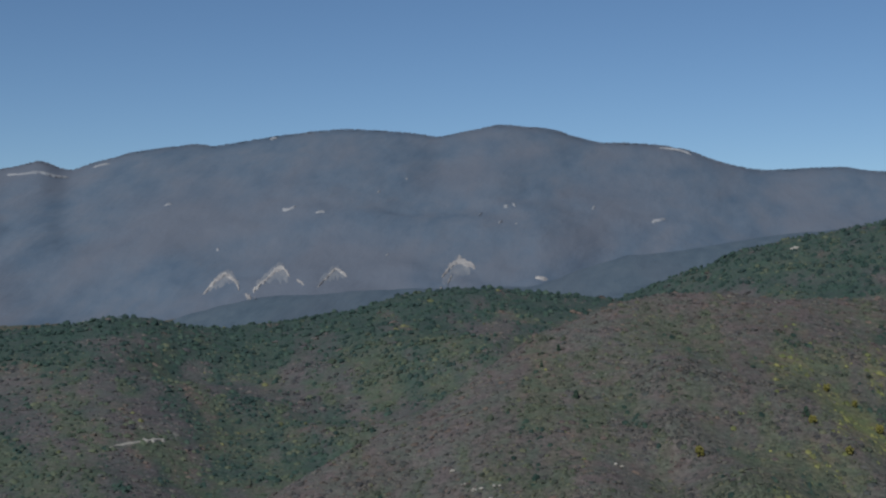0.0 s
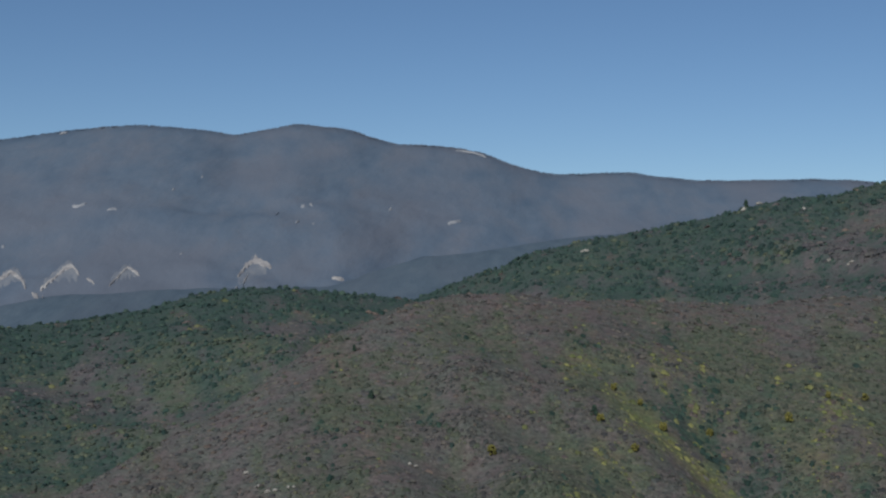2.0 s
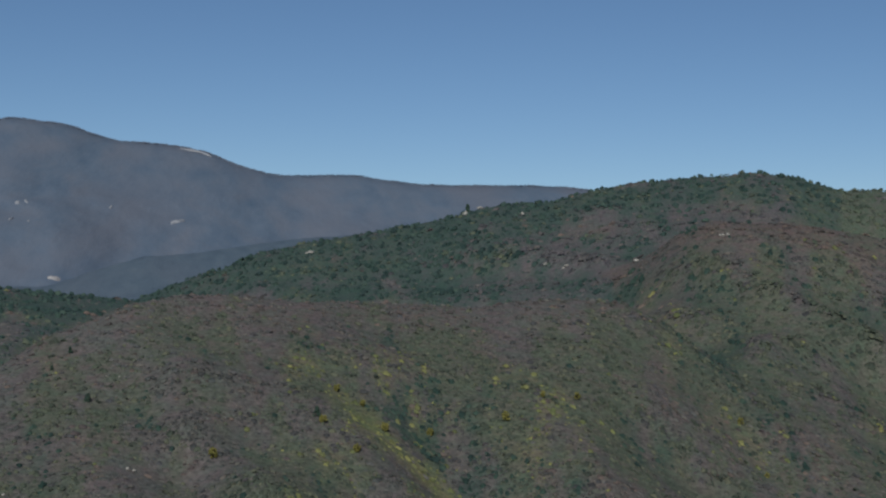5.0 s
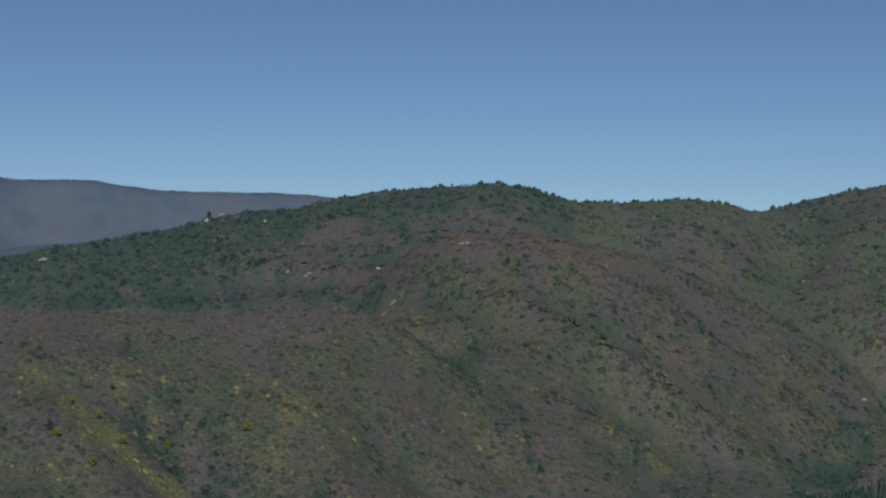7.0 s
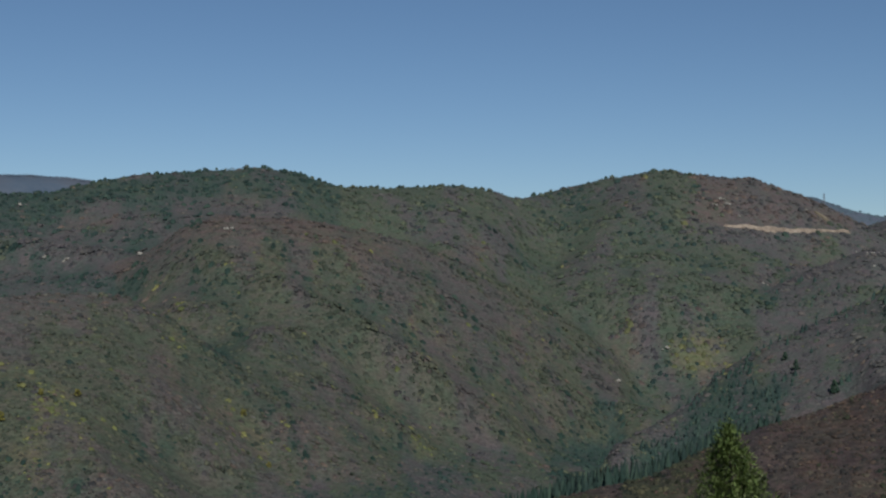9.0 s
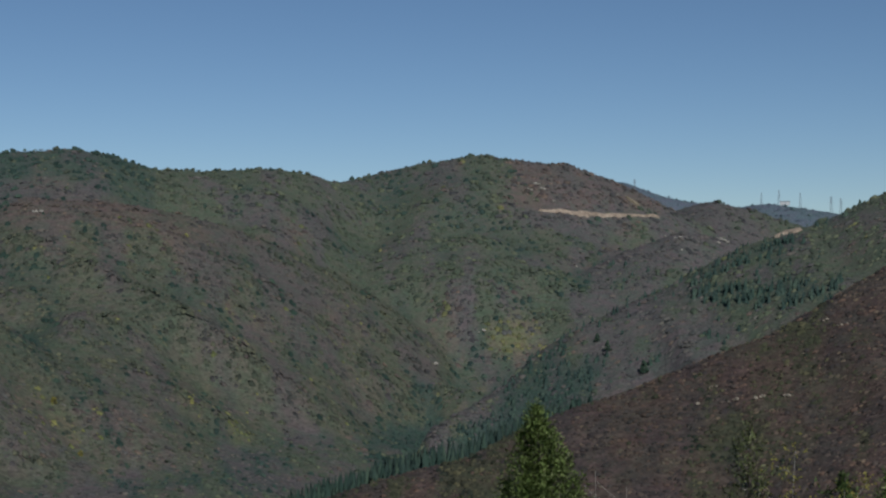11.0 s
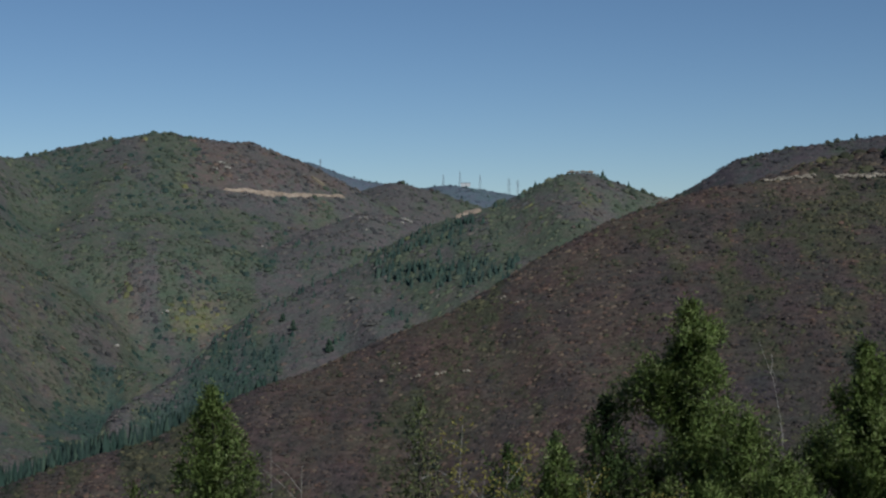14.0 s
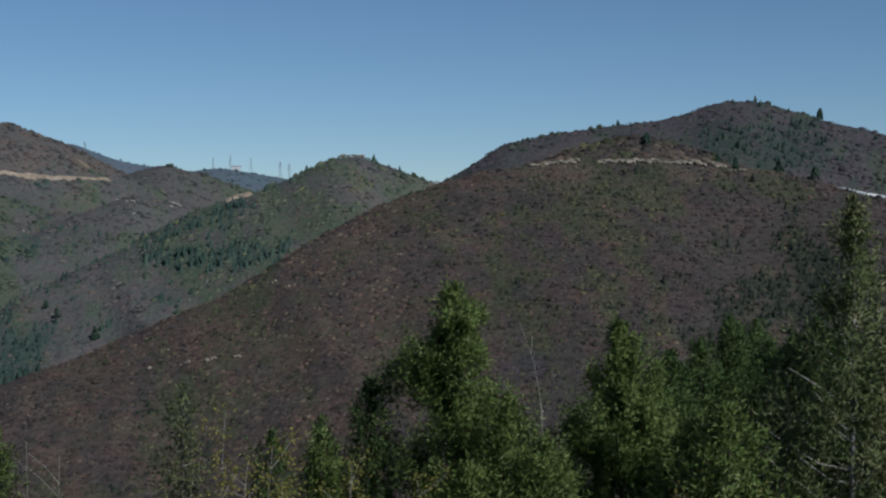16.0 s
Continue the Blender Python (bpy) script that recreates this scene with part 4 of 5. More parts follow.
ga_, ge_ = np.concatenate([ba, ca, ea]), np.concatenate([be, ce, ee])
col = np.searchsorted(AZ, ga_).clip(0, NA - 1)
gap = np.where(GW[col] == NAMES.index("trail_hill"), np.abs(seen_top[col] - ge_[:, None]), 99)
tr = R[gap.argmin(1)] + rng.uniform(-4, 4, len(ga_))
tall = np.concatenate([rng.uniform(4.2, 7, n_belt), rng.uniform(4, 6.5, n_climb), rng.uniform(2.5, 5.5, n_edge)])
scatter("pointed_evergreen_trees", "dark green planted evergreens in belts on the hill", M_PLANTS[0][3],
        tr * np.sin(np.radians(ga_)), tr * np.cos(np.radians(ga_)), land(ga_, tr)[0], tall * rng.uniform(0.42, 0.6, len(tall)), tall * 1.1, 1, 78, spire)

# the carpet between the plants takes the colours of what grows there
cover = np.tile(np.array([0.085, 0.08, 0.065, 1.0]), (NA * NR, 1))
inland = ((GR > 100) & (GR < 2700) & (GA > -37) & (GA < 85)).ravel()
gw, gr = GW.ravel()[inland], GR.ravel()[inland]
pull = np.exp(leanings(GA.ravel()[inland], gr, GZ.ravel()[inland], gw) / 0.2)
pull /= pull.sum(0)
# tints bring the palette's painted haze to the ground as well
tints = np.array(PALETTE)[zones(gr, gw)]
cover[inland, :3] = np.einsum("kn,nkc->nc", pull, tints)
attr = ground.data.attributes.new("cover", "FLOAT_COLOR", "POINT")
attr.data.foreach_set("color", cover.astype(np.float32).ravel())
# bushes that stand out singly, and lone evergreens on the crests
SINGLES = [("yellow_bush", "bright yellow autumn bush on the brown hillside", "bush", M_GOLD, 0,
            [(-0.43, 477, 3.6), (6.57, 533, 3.4), (8.42, 554, 3.2), (4.6, 561, 3.0), (11.55, 565, 3.8), (14.45, 603, 3.0), (5.64, 554, 2.6), (4.04, 513, 3.0), (13.06, 595, 2.6), (5.43, 493, 3.0), (21.02, 664, 3.2), (22.04, 618, 2.6)]),
           ("evergreen_tree", "dark evergreen tree standing alone on the hillside", "tree", M_GREEN, 1,
            [(44.9, 810, 7.5), (43.42, 852, 6.5), (43.0, 874, 5.5), (67.35, 462, 4.2), (66.2, 832, 3.4), (70.2, 452, 3.0), (-6.07, 583, 2.8), (-6.77, 564, 2.2), (9.93, 1370, 9), (3.77, 516, 4), (-5.38, 523, 3.5), (74.2, 868, 7), (70.9, 429, 4), (72.6, 447, 4.5), (74.0, 434, 4.5)])]


def lone_plant(name, label, cat, mat, pointed, az, r, tall, seed):
    """A bush or small tree of many ragged clumps on a short trunk."""
    rng2 = np.random.RandomState(seed)
    x, y = r * math.sin(radians(az)), r * math.cos(radians(az))
    z = height(x, y)
    thing = new(name)
    thing.location = (x, y, z)
    n = 46
    h = rng2.uniform(0.12, 0.92, n)
    wide = (0.42 * (1 - h) ** 0.7 + 0.03) if pointed else 0.5 * np.sqrt(np.clip(1 - (1.7 * (h - 0.45)) ** 2, 0.1, 1))
    a, q = rng2.uniform(0, 6.283, n), np.sqrt(rng2.uniform(0.1, 1, n)) * wide * tall * 0.85
    v, f = [], []
    for k in range(n):
        kv, kf, _ = dome(rng2, pointed)
        c = tall * rng2.uniform(0.16, 0.28)
        f.append(kf + sum(len(u) for u in v))
        v.append(kv * [c, c, c] + [q[k] * math.cos(a[k]), q[k] * math.sin(a[k]), h[k] * tall - 0.3 * c])
    crown = new("crown", mesh_from("crown", np.concatenate(v), np.concatenate(f), [mat], None, False))
    crown.parent = thing
    pv, pf = tube([(0, 0, -0.4), (0.05, 0, 0.3 * tall), (0, 0, 0.7 * tall)], [0.04 * tall, 0.03 * tall, 0.012 * tall], 6)
    trunk = new("trunk", mesh_from("trunk", pv, pf, [M_BARK], None, True))
    trunk.parent = thing
    return tagged(thing, label, cat, group=name + "s on the hills")


def tube(points, radii, sides=6):
    """A tapered tube along points."""
    pts = [Vector(p) for p in points]
    v, f = [], []
    for i, p in enumerate(pts):
        d = (pts[min(i + 1, len(pts) - 1)] - pts[max(i - 1, 0)]).normalized()
        u = d.cross(Vector((0.31, 0.95, 0.07))).normalized()
        w = d.cross(u)
        for s in range(sides):
            a = 2 * math.pi * s / sides
            v.append(p + (u * math.cos(a) + w * math.sin(a)) * radii[i])
    for i in range(len(pts) - 1):
        for s in range(sides):
            t = (s + 1) % sides
            f.append((i * sides + s, i * sides + t, (i + 1) * sides + t, (i + 1) * sides + s))
    return np.array([tuple(q) for q in v]), np.array(f)


for si, (nm, lb, ct, mt, pt, spots) in enumerate(SINGLES):
    for k, (az0, r0, tall) in enumerate(spots):
        lone_plant(nm, lb, ct, mt, pt, az0, r0, tall, 100 * si + k)

# ---- bare ground, quarries and rock ----


def drape(name, label, mat, path, widths, step, lift, cat="bare ground", seed=0, rough=0.35):
    """A ragged sheet of bare ground or rock bedded in the slope; its edges run under the soil."""
    rng2 = np.random.RandomState(seed)
    a, r, h = along(path, widths, step)
    n, m = len(a), 9
    s = np.linspace(-1, 1, m)
    edge = 1 + rough * (rng2.rand(n, 2) - 0.5) * 2
    off = np.where(s[None] < 0, edge[:, :1], edge[:, 1:]) * s[None] * h[:, None]
    rr = r[:, None] + off
    aa = np.repeat(a[:, None], m, 1)
    zz, _ = land(aa, rr)
    bed = np.clip(1 - np.abs(s) ** 4, 0, 1)[None] * np.minimum(1, np.minimum(np.arange(n), np.arange(n)[::-1]) / 1.0)[:, None]
    zz = zz + lift * (1.6 * bed - 0.6) + 0.3 * lift * (rng2.rand(n, m) - 0.5) * bed
    v = np.stack([rr * np.sin(np.radians(aa)), rr * np.cos(np.radians(aa)), zz], -1).reshape(-1, 3)
    ii, jj = np.meshgrid(np.arange(n - 1), np.arange(m - 1), indexing="ij")
    f = np.stack([ii * m + jj, ii * m + jj + 1, (ii + 1) * m + jj + 1, (ii + 1) * m + jj], -1).reshape(-1, 4)
    ob = new(name, mesh_from(name, v, f[:, ::-1], [mat], None, False))
    return tagged(ob, label, cat, kind="structure")


drape("road_cut", "tan earth bank of a road cut into the hillside", M_SOIL, *STRIPS["road_cut"], 5, 2.6, seed=1, rough=0.75)
drape("hill_track", "thin pale dirt track climbing the brown hill", M_DRYEARTH, *STRIPS["hill_track"], 4, 2.2, seed=2)
drape("bare_saddle", "tan bare earth bank on the saddle above the grove", M_SOIL, *STRIPS["bare_saddle"], 2.5, 1.8, seed=3)
drape("hill_road", "pale concrete road along the hill shoulder", M_CONCRETE, *STRIPS["hill_road"], 3, 0.6, cat="road", seed=4, rough=0.12)
drape("valley_clearing", "pale bare clearing with rubble in the valley", M_ROCK, *STRIPS["valley_clearing"], 2, 0.5, seed=5, rough=0.95)
for k, (path, widths) in enumerate([
        ([(-20.45, 3360), (-20.1, 3400), (-19.74, 3450), (-19.4, 3400), (-19.15, 3350)], [10, 45, 85, 45, 10]),
        ([(-18.5, 3330), (-18.0, 3370), (-17.5, 3400), (-17.15, 3350)], [10, 45, 70, 20]),
        ([(-15.9, 3300), (-15.5, 3340), (-15.2, 3380), (-14.8, 3340)], [8, 40, 65, 12]),
        ([(-10.85, 3300), (-10.4, 3360), (-10.1, 3390), (-9.6, 3390)], [15, 60, 60, 14])]):
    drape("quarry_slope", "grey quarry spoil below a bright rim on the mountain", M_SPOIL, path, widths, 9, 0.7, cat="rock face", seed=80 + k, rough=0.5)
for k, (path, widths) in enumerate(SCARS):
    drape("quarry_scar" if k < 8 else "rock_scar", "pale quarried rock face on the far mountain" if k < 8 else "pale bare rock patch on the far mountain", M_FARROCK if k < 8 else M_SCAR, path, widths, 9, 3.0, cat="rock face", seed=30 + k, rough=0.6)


def stone(rng2, sx, sy, sz):
    """A rough boulder."""
    bm = bmesh.new()
    bmesh.ops.create_icosphere(bm, subdivisions=1, radius=0.5)
    for v in bm.verts:
        v.co *= rng2.uniform(0.75, 1.2)
        v.co.x, v.co.y, v.co.z = v.co.x * sx, v.co.y * sy, v.co.z * sz
    return bm


def outcrop(name, label, az, r, wide, tall, count, seed, mat=M_ROCK, cat="rock"):
    """A cluster of boulders half sunk in the slope."""
    rng2 = np.random.RandomState(seed)
    x, y = r * math.sin(radians(az)), r * math.cos(radians(az))
    thing = new(name)
    thing.location = (x, y, height(x, y))
    for k in range(count):
        t = rng2.uniform(-0.5, 0.5) * wide
        dx, dy = t * math.cos(radians(az)), -t * math.sin(radians(az))
        g = rng2.uniform(-0.4, 0.4) * tall
        dx, dy = dx + g * math.sin(radians(az)), dy + g * math.cos(radians(az))
        s = rng2.uniform(0.5, 1.0) * tall
        b = part("boulder", stone(rng2, s * rng2.uniform(1.0, 1.9), s, s), mat, thing, smooth=False)
        b.location = (dx, dy, height(x + dx, y + dy) - thing.location.z + 0.42 * s)
        b.rotation_euler = (0, 0, rng2.uniform(-0.4, 0.4) - radians(az))
    return tagged(thing, label, cat, group=name + "s")


for k, (az0, r0, w0, t0, c0) in enumerate([
        (40.54, 1542, 6, 5, 2), (40.27, 1522, 5, 4, 2), (40.8, 1529, 6, 5, 2), (43.81, 1572, 4, 4, 1), (40.37, 1500, 4, 3, 1), (41.16, 1506, 6, 3, 2),
        (46.22, 1324, 5, 4, 2), (46.43, 1325, 7, 4, 3), (46.73, 1328, 6, 4, 2), (47.02, 1323, 5, 3, 2), (46.51, 1287, 4, 3, 2), (47.78, 1337, 8, 4, 3), (48.12, 1351, 12, 5, 4), (48.33, 1346, 6, 4, 2), (45.84, 1348, 4, 3, 1),
        (43.0, 1249, 9, 3, 3), (42.3, 1303, 7, 3, 3), (41.6, 1200, 6, 3, 2)]):
    outcrop("rock_outcrop", "pale boulders on the brown hill below the road", az0, r0, w0, 0.62 * t0, c0, 200 + k)
for k, (az0, r0, w0, t0, c0) in enumerate([
        (49.41, 308, 2.6, 1.3, 4), (48.36, 311, 2.6, 1.2, 4), (46.97, 313, 2.0, 0.9, 3), (57.23, 348, 1.6, 0.8, 2), (52.8, 343, 3.4, 1.0, 4), (62.61, 245, 1.5, 1.2, 3), (50.46, 307, 2.0, 1.0, 3), (54.44, 329, 2, 0.9, 3),
        (57.69, 300, 1.8, 0.8, 2), (52.1, 350, 2.6, 0.9, 3), (47.6, 322, 2, 0.8, 3), (51.2, 332, 1.6, 0.7, 2), (55.5, 365, 2, 0.8, 2), (63.0, 252, 1.0, 0.7, 2)]):
    outcrop("hillside_rocks", "weathered tan rocks in the russet brush", az0, r0, w0, 0.8 * t0, c0, 240 + k, M_LEDGE)
for k, (az0, r0, w0, t0, c0) in enumerate([
        (-9.44, 445, 4, 1.3, 5), (-10.55, 469, 2.2, 1.6, 3), (-8.63, 445, 3.5, 1.2, 4), (-3.66, 465, 2.2, 1.3, 3), (-10.02, 453, 2.6, 1.1, 3), (-8.86, 436, 2.6, 0.9, 3), (-3.96, 548, 4, 0.8, 3), (-4.6, 549, 3, 0.7, 2)]):
    outcrop("dome_rocks", "pale rocks showing through dry brush", az0, r0, w0, t0, c0, 270 + k)
for k, (az0, r0, w0, t0, c0) in enumerate([
        (9.96, 1356, 11, 5, 4), (10.55, 1380, 9, 4, 3), (13.95, 1125, 6, 3, 3), (13.02, 1139, 6, 3, 2), (20.43, 1017, 9, 3, 4), (3.39, 1258, 7, 4, 3), (16.86, 1068, 6, 3, 2), (12.3, 1315, 5, 4, 2), (38.3, 1118, 7, 3, 3), (36.4, 1042, 5, 3, 2)]):
    outcrop("crag", "small tan crag among the hillside trees", az0, r0, w0, t0, c0, 290 + k)


def rock_ledge(a0, a1, r, count, tall, seed):
    """A long broken cliff band of separate blocks; serves for the ruined wall too."""
    rng2 = np.random.RandomState(seed)
    am = (a0 + a1) / 2
    bx, by = r * math.sin(radians(am)), r * math.cos(radians(am))
    thing = new("rock_ledge")
    thing.location = (bx, by, height(bx, by))
    for k in range(count):
        az = a0 + (a1 - a0) * (k + rng2.uniform(0.1, 0.9)) / count
        q = r + rng2.uniform(-3.5, 2.5)
        x, y = q * math.sin(radians(az)), q * math.cos(radians(az))
        s = tall * rng2.uniform(0.45, 1.0)
        b = part("rock_block", stone(rng2, s * rng2.uniform(1.2, 2.4), s * 1.2, s), M_LEDGE, thing, smooth=False)
        b.location = (x - bx, y - by, height(x, y) + 0.35 * s - thing.location.z)
        b.rotation_euler = (0, 0, -radians(az) + rng2.uniform(-0.3, 0.3))
    return tagged(thing, "broken tan cliff band below the brushy hilltop", "rock ledge")


rock_ledge(62.6, 64.6, 431, 22, 1.6, 401)
rock_ledge(65.4, 71.3, 430, 66, 1.55, 402)
# a low ruined stone wall on the trail hill's top, built like the ledges
rock_ledge(54.75, 55.75, 997, 14, 2.4, 403)

# ---- pylons, masts and hut on the far hill ----


def pylon(az, r, tall, arms, label, name="pylon"):
    x, y = r * math.sin(radians(az)), r * math.cos(radians(az))
    thing = new(name)
    thing.matrix_world = Matrix.Translation((x, y, height(x, y) - 0.5)) @ Matrix.Rotation(-radians(az), 4, "Z")
    b, t = 0.085 * tall, 0.014 * tall
    for sx in (-1, 1):
        for sy in (-1, 1):
            v, f = tube([(sx * b, sy * b, 0), (sx * t, sy * t, tall)], [0.3, 0.2], 4)
            leg = new("leg", mesh_from("leg", v, f, [M_STEEL]))
            leg.parent = thing
    for k in range(6):
        u0, u1 = k / 6.5, (k + 1) / 6.5
        w0, w1 = b + (t - b) * u0, b + (t - b) * u1
        for sgn in (-1, 1):
            v, f = tube([(-sgn * w0, -w0, u0 * tall), (sgn * w1, -w1, u1 * tall)], [0.12, 0.12], 4)
            br = new("brace", mesh_from("brace", v, f, [M_STEEL]))
            br.parent = thing
    for u, w in arms:
        v, f = tube([(-w, 0, u * tall), (0, 0, u * tall + 0.4), (w, 0, u * tall)], [0.12, 0.3, 0.12], 4)
        arm = new("crossarm", mesh_from("crossarm", v, f, [M_STEEL]))
        arm.parent = thing
    return tagged(thing, label, name)


for az0, r0, h0, arms in ((49.61, 2447, 20, ((0.92, 1.2),)), (50.3, 2446, 27, ((0.6, 1.3), (0.9, 1.0))), (51.13, 2446, 26, ((0.95, 1.0),))):
    pylon(az0, r0, h0, arms, "slender grey lattice mast on a far hilltop", "radio_mast")
for az0 in (52.32, 52.69):
    pylon(az0, 2448, 28, ((0.62, 4.5), (0.78, 4.0), (0.93, 3.2)), "grey lattice power pylon on the far ridge", "pylon")
pylon(44.55, 1675, 14, ((0.7, 1.8), (0.9, 1.4)), "grey lattice power pylon behind the brown hill", "pylon")


def hut(az, r):
    x, y = r * math.sin(radians(az)), r * math.cos(radians(az))
    thing = new("hut")
    thing.matrix_world = Matrix.Translation((x, y, height(x, y) + 0.5)) @ Matrix.Rotation(-radians(az), 4, "Z")
    bm = bmesh.new()
    bmesh.ops.create_cube(bm, size=1)
    bmesh.ops.transform(bm, matrix=Matrix.Translation((0, 0, 3)) @ Matrix.Diagonal((17, 6, 6, 1)), verts=bm.verts)
    bmesh.ops.bevel(bm, geom=bm.edges, offset=0.12, segments=1, affect="EDGES")
    part("wall", bm, M_CONCRETE, thing, smooth=False)
    bm = bmesh.new()
    bmesh.ops.create_cube(bm, size=1)
    for v in bm.verts:
        v.co = Vector((v.co.x * 18, v.co.y * (7 if v.co.z < 0 else 1), 6.6 + v.co.z * 1.2))
    part("roof", bm, M_ROOF, thing, smooth=False)
    return tagged(thing, "small white hut beside masts on far hilltop", "hut")


hut(50.53, 2444)

# ---- trees near the viewpoint ----


def leaf_mesh(rng2, p, d, length, width, blades=3, spread=0.8):
    """Sprays of pointed blades: p their feet, d the way they point."""
    n = len(p)
    u = np.cross(d, rng2.randn(n, 3))
    u /= np.linalg.norm(u, axis=1, keepdims=True) + 1e-9
    out = []
    for k in range(blades):
        ang = spread * (k / max(1, blades - 1) - 0.5) * 2 + rng2.uniform(-0.25, 0.25, n)
        dk = d * np.cos(ang)[:, None] + u * np.sin(ang)[:, None]
        w = np.cross(dk, rng2.randn(n, 3))
        w /= np.linalg.norm(w, axis=1, keepdims=True) + 1e-9
        le = (length * rng2.uniform(0.6, 1.3, n))[:, None]
        wi = (width * rng2.uniform(0.7, 1.3, n))[:, None]
        mid = p + dk * le * 0.5
        out.append(np.stack([p, mid + w * wi, p + dk * le, mid - w * wi], 1))
    v = np.concatenate(out).reshape(-1, 3)
    return v, np.arange(len(v)).reshape(-1, 4)


def conifer(x, y, top, profile, sprays, seed, label, mat=M_NEEDLE, blade=0.088, bark=M_BARK, bare=0.0, bulge=None, lean=0.0):
    """An arborvitae. profile: pairs of depth below the top and half width, in metres; bare: share of limbs without leaves."""
    rng2 = np.random.RandomState(seed)
    z0 = height(x, y)
    tall = top - z0
    thing = new("conifer_tree")
    thing.location = (x, y, z0)
    pd, pw2 = (np.array(c, float) for c in zip(*profile))
    ph = rng2.uniform(0, 6.28, 3)

    def axis(h):
        s = h / tall
        return np.array([lean * s * s + 0.05 * math.sin(3 * s + ph[0]) * s, 0.05 * math.sin(4 * s + ph[1]) * s, h])

    hs = np.linspace(-0.3, tall * 0.99, 9)
    v, f = tube([axis(h) if h > 0 else (0, 0, h) for h in hs], [(0.022 if bark == M_BARK else 0.009) * tall * (1 - 0.93 * k / 8) for k in range(9)], 7)
    tr = new("trunk", mesh_from("trunk", v, f, [bark], None, True))
    tr.parent = thing
    feet, ways = [], []
    count = int(20 + 12 * tall)
    for k in range(count):
        h = tall * (0.16 + 0.82 * ((k + rng2.uniform(0, 1)) / count) ** 0.9)
        wide = float(np.interp(tall - h, pd, pw2)) * rng2.uniform(0.58, 1.22)
        a = k * 2.4 + rng2.uniform(-0.5, 0.5)
        if bulge and abs(tall - h - bulge[1]) < bulge[2] and rng2.rand() < 0.65:
            a = bulge[0] + rng2.uniform(-0.5, 0.5)
        out = np.array([math.cos(a), math.sin(a), 0])
        if bulge and abs(tall - h - bulge[1]) < bulge[2]:
            wide *= 1 + bulge[3] * max(0.0, math.cos(a - bulge[0])) ** 3
        rise = 0.45 * wide + 0.12
        start = axis(max(0.05, h - rise * 0.8))
        pts = [start + out * wide * s + np.array([0, 0, rise * s**1.6]) for s in (0, 0.35, 0.7, 1.0)]
        pts = [q + rng2.randn(3) * 0.025 * (i > 0) for i, q in enumerate(pts)]
        rad = 0.006 + 0.007 * wide
        v, f = tube(pts, [rad, rad * 0.75, rad * 0.5, rad * 0.2], 4)
        lb = new("limb", mesh_from("limb", v, f, [bark if rng2.rand() > bare else M_PALEBARK], None, True))
        lb.parent = thing
        if rng2.rand() < bare:
            continue
        n = int(2.45 * sprays / count * (0.35 + wide / max(0.2, pw2.mean())))
        knots = 3 + int(5 * wide)
        sk = np.clip(rng2.beta(1.9, 1.0, knots), 0.2, 1)
        knot = np.stack([np.interp(sk, (0, 0.35, 0.7, 1.0), [pt[c] for pt in pts]) for c in range(3)], 1)
        knot = knot + rng2.randn(knots, 3) * [0.13, 0.13, 0.1] * (0.4 + 0.7 * wide)
        pick = rng2.randint(0, knots, n)
        off = rng2.randn(n, 3) * [0.062, 0.062, 0.11] * (0.75 + 0.35 * wide)
        feet.append(knot[pick] + off)
        # fans stand up out of each clump and spread to its outside; a few hang
        dirs = off * 5.5 + out[None] * rng2.uniform(0.0, 0.6, (n, 1)) + np.array([0, 0, 1]) * np.where(rng2.rand(n, 1) < 0.25, -0.5, rng2.uniform(0.1, 0.9, (n, 1))) + rng2.randn(n, 3) * 0.25
        ways.append(dirs)
    n = int(sprays * 0.03) + 12
    hh = rng2.uniform(tall * 0.93, tall, n)
    feet.append(np.array([axis(h) for h in hh]) + rng2.randn(n, 3) * [0.04, 0.04, 0.0])
    ways.append(np.array([0, 0, 1.0]) + rng2.randn(n, 3) * 0.3)
    p, d = np.concatenate(feet), np.concatenate(ways)
    d /= np.linalg.norm(d, axis=1, keepdims=True)
    v, f = leaf_mesh(rng2, p, d, blade, blade * 0.1)
    me = mesh_from("crown", v, f, [mat], None, True)
    face = v - np.stack([0 * v[:, 0], 0 * v[:, 0], v[:, 2]], 1)
    face = face / (np.linalg.norm(face, axis=1, keepdims=True) + 0.15) * 0.7 + [0, 0, 0.5] + np.repeat(rng2.uniform(-0.85, 0.85, (len(v) // 4, 3)), 4, 0)
    me.normals_split_custom_set_from_vertices((face / np.linalg.norm(face, axis=1, keepdims=True)).astype(np.float32))
    cr = new("crown", me)
    cr.parent = thing
    return tagged(thing, label, "tree", group="conifers below the viewpoint")


WIDE = [(0, 0.08), (0.25, 0.27), (0.6, 0.42), (1.0, 0.47), (1.6, 0.52), (2.0, 0.62), (2.6, 0.85), (3.4, 1.05), (6, 1.1)]
SPIRE = [(0, 0.03), (0.3, 0.12), (0.6, 0.28), (0.9, 0.5), (1.4, 0.8), (2.3, 1.0), (6, 1.1)]
CONE = [(0, 0.04), (0.3, 0.18), (0.75, 0.4), (1.35, 0.6), (1.9, 0.75), (3, 0.95), (6, 1.0)]
FULL = [(0, 0.05), (0.3, 0.26), (0.8, 0.6), (1.45, 0.95), (2.3, 1.15), (5, 1.2)]
SLIM = [(0, 0.03), (0.4, 0.16), (0.8, 0.32), (1.5, 0.5), (3, 0.6), (6, 0.6)]
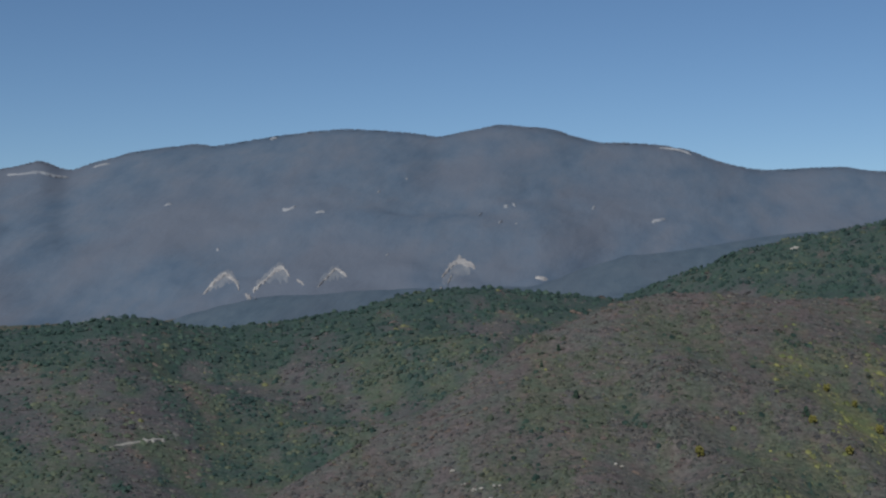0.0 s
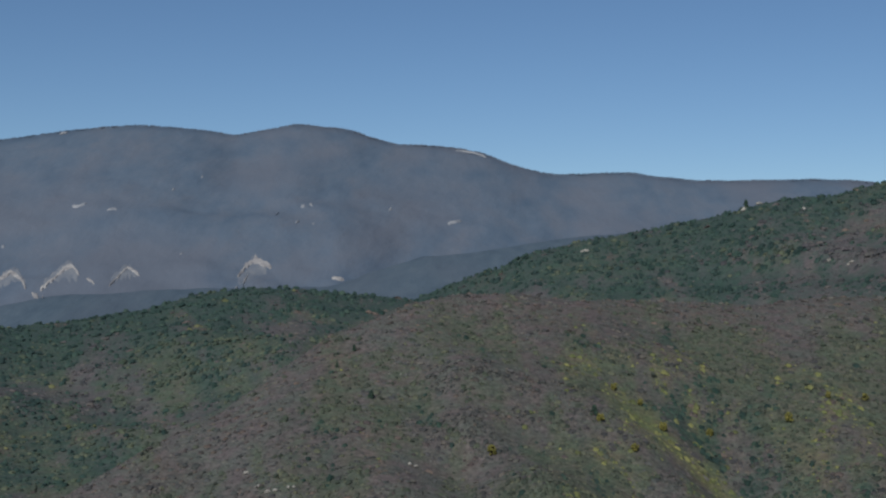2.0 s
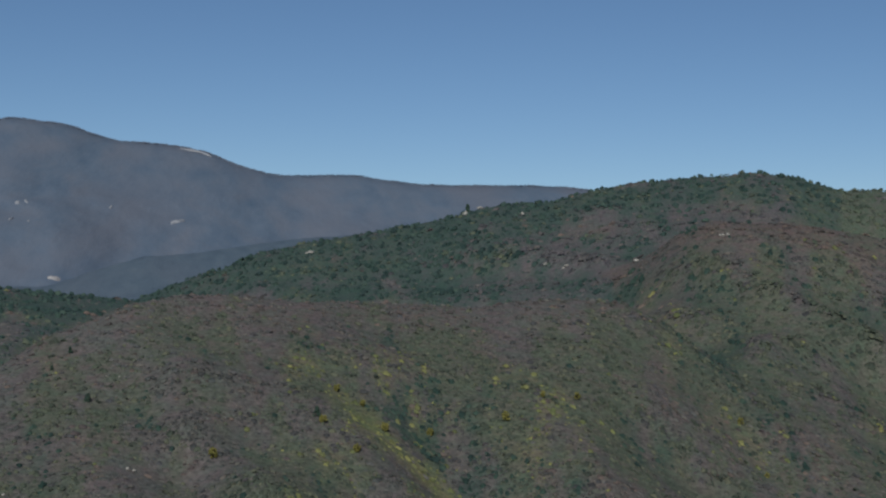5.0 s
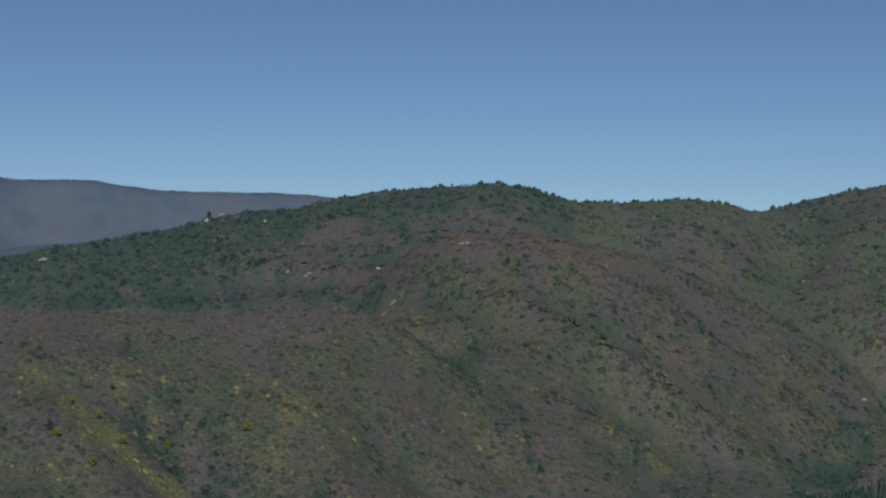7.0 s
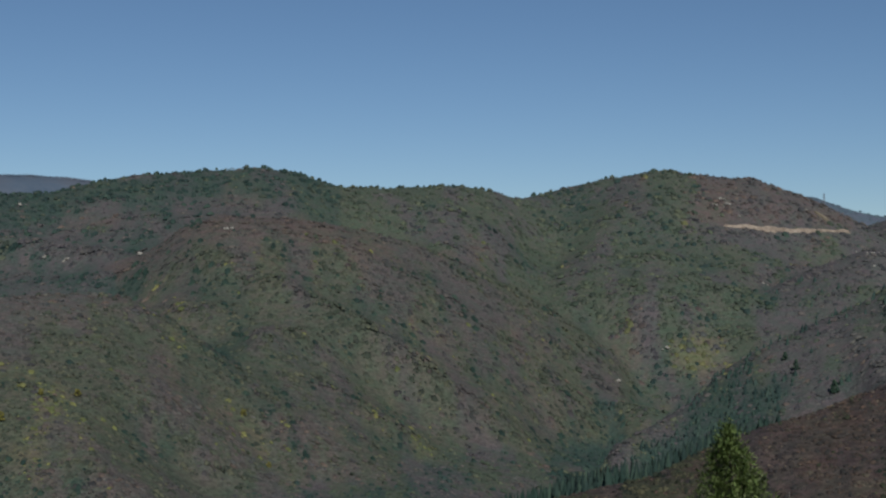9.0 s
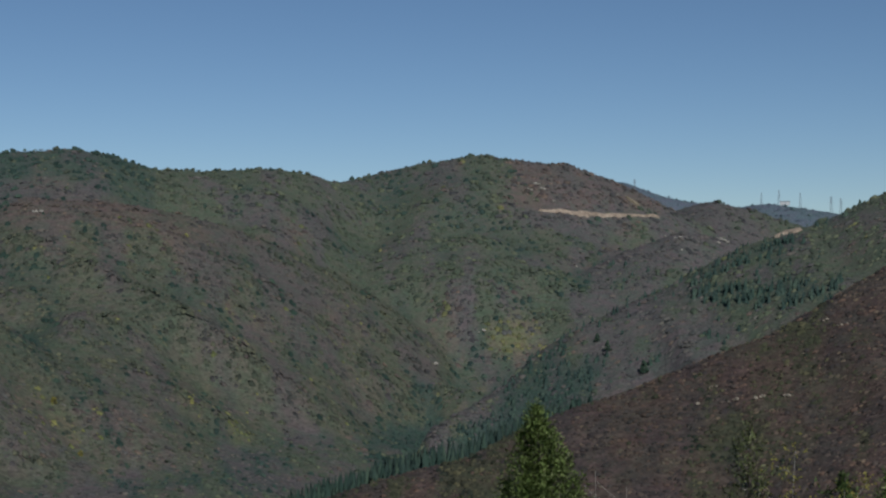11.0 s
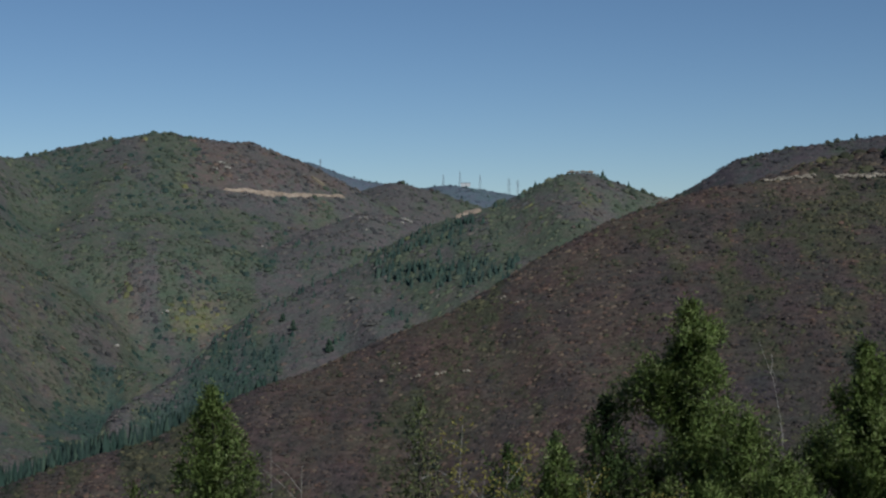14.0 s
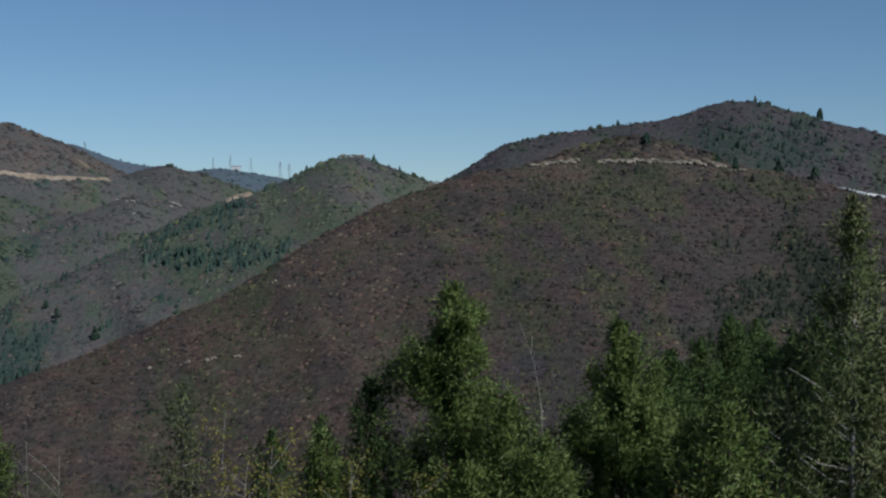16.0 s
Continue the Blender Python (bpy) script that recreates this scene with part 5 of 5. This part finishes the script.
LOOSE = [(0, 0.03), (0.4, 0.16), (0.9, 0.34), (1.5, 0.6), (2.2, 0.95), (3.0, 1.15), (6, 1.2)]
conifer(14.78, 17.28, -0.48, CONE, 4600, 501, "dense dark green conifer with a pointed crown")
conifer(19.6, 11.53, 0.82, WIDE, 6800, 502, "tall dense conifer with a ragged side clump", bulge=(2.07, 1.3, 0.24, 0.95))
conifer(20.32, 9.01, 0.23, SPIRE, 6500, 503, "broad bushy conifer with yellowish-green sprays")
conifer(18.06, 4.93, 2.06, LOOSE, 3900, 504, "tall thin conifer with pale bare limbs showing", M_DRYNEEDLE, bark=M_PALEBARK, bare=0.2)
conifer(18.32, 5.84, 0.14, SLIM, 900, 505, "thin half-bare conifer with dry brown tips", M_DRYNEEDLE, bark=M_PALEBARK, bare=0.4)
conifer(20.6, 4.6, 1.1, FULL, 4200, 506, "large dark conifer behind thin pale branches")
conifer(16.32, 14.38, -0.57, SLIM, 620, 507, "sparse slender conifer with its dark trunk showing", M_DRYNEEDLE, bare=0.25)
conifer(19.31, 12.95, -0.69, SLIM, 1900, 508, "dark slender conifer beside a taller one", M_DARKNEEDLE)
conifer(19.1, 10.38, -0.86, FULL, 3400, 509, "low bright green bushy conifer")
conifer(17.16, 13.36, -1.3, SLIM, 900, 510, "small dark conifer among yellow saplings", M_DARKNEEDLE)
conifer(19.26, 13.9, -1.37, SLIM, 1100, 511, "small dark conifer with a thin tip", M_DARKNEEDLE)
conifer(18.4, 13.37, -1.45, CONE, 1500, 512, "small green conifer among taller ones")
conifer(18.47, 9.45, -1.34, FULL, 3000, 513, "low bushy conifer with bright sprays")
conifer(17.53, 10.13, -1.6, FULL, 2600, 514, "low bushy conifer with dense green sprays")
conifer(19.37, 7.39, -1.05, FULL, 3000, 515, "low bushy conifer beside a broad one")
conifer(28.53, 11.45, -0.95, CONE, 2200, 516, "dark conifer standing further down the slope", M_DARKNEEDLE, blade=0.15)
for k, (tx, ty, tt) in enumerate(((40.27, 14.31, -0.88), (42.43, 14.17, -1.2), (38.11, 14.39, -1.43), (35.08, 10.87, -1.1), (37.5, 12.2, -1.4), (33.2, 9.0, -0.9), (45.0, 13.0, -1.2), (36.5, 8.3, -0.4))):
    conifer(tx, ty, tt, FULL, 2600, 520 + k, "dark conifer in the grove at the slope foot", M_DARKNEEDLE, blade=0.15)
conifer(15.97, 5.81, -0.35, FULL, 2200, 531, "low bushy conifer with bright green sprays")
conifer(13.78, 18.07, -1.95, CONE, 900, 530, "small conifer whose tip shows over the slope")


def sapling(x, y, top, seed, label, leaves=0, spread=0.35, lean=(0.0, 0.0), bark=M_PALEBARK, name="sapling"):
    """A thin leafless or sparsely leaved young tree with forking twigs."""
    rng2 = np.random.RandomState(seed)
    z0 = height(x, y)
    tall = top - z0
    thing = new(name)
    thing.location = (x, y, z0)
    pts = [np.array([lean[0] * s**5 + 0.06 * math.sin(5 * s + seed), lean[1] * s**5 + 0.06 * math.sin(4 * s), s * tall]) for s in np.linspace(0, 1, 9)]
    v, f = tube(pts, [0.009 * (1 - 0.7 * k / 8) for k in range(9)], 5)
    st = new("stem", mesh_from("stem", v, f, [bark], None, True))
    st.parent = thing
    tips = [pts[-1]]
    for k in range(9):
        s = 0.45 + 0.5 * k / 9
        b = np.array([np.interp(s, np.linspace(0, 1, 9), [q[c] for q in pts]) for c in range(3)])
        a = rng2.uniform(0, 6.28)
        le = spread * rng2.uniform(0.5, 1.2)
        d = np.array([math.cos(a) * le, math.sin(a) * le, le * rng2.uniform(0.5, 1.2)])
        mid = b + d * 0.5 + rng2.randn(3) * 0.03
        v, f = tube([b, mid, b + d], [0.0045, 0.0035, 0.0025], 4)
        tw = new("twig", mesh_from("twig", v, f, [bark], None, True))
        tw.parent = thing
        tips += [mid, b + d]
    if leaves:
        c = np.array(tips)[rng2.randint(0, len(tips), leaves)] + rng2.randn(leaves, 3) * 0.07
        d = rng2.randn(leaves, 3)
        d /= np.linalg.norm(d, axis=1, keepdims=True)
        v, f = leaf_mesh(rng2, c, d, 0.05, 0.016, 1)
        lv = new("leaves", mesh_from("leaves", v, f, [M_GOLD]))
        lv.parent = thing
    return tagged(thing, label, "sapling", group="saplings below the viewpoint")


sapling(22.06, 11.2, 0.12, 601, "bare leaning sapling with a forked pale stem", lean=(-0.24, 0.45), spread=0.4)
sapling(16.1, 17.45, -1.61, 602, "thin bare pale sapling in front of brush")
sapling(16.48, 17.09, -1.87, 603, "thin bare pale sapling with forked twigs", spread=0.5)
for k, (tx, ty, tt, lv) in enumerate(((15.2, 12.61, -0.72, 70), (15.37, 12.41, -1.45, 90), (15.95, 12.47, -1.3, 120), (16.2, 11.29, -1.5, 110), (15.6, 12.0, -1.7, 100), (16.9, 10.6, -1.75, 70), (17.4, 6.6, -1.5, 90), (17.3, 5.9, -1.1, 60))):
    sapling(tx, ty, tt, 610 + k, "pale-stemmed sapling with a few golden leaves", 6 * lv)
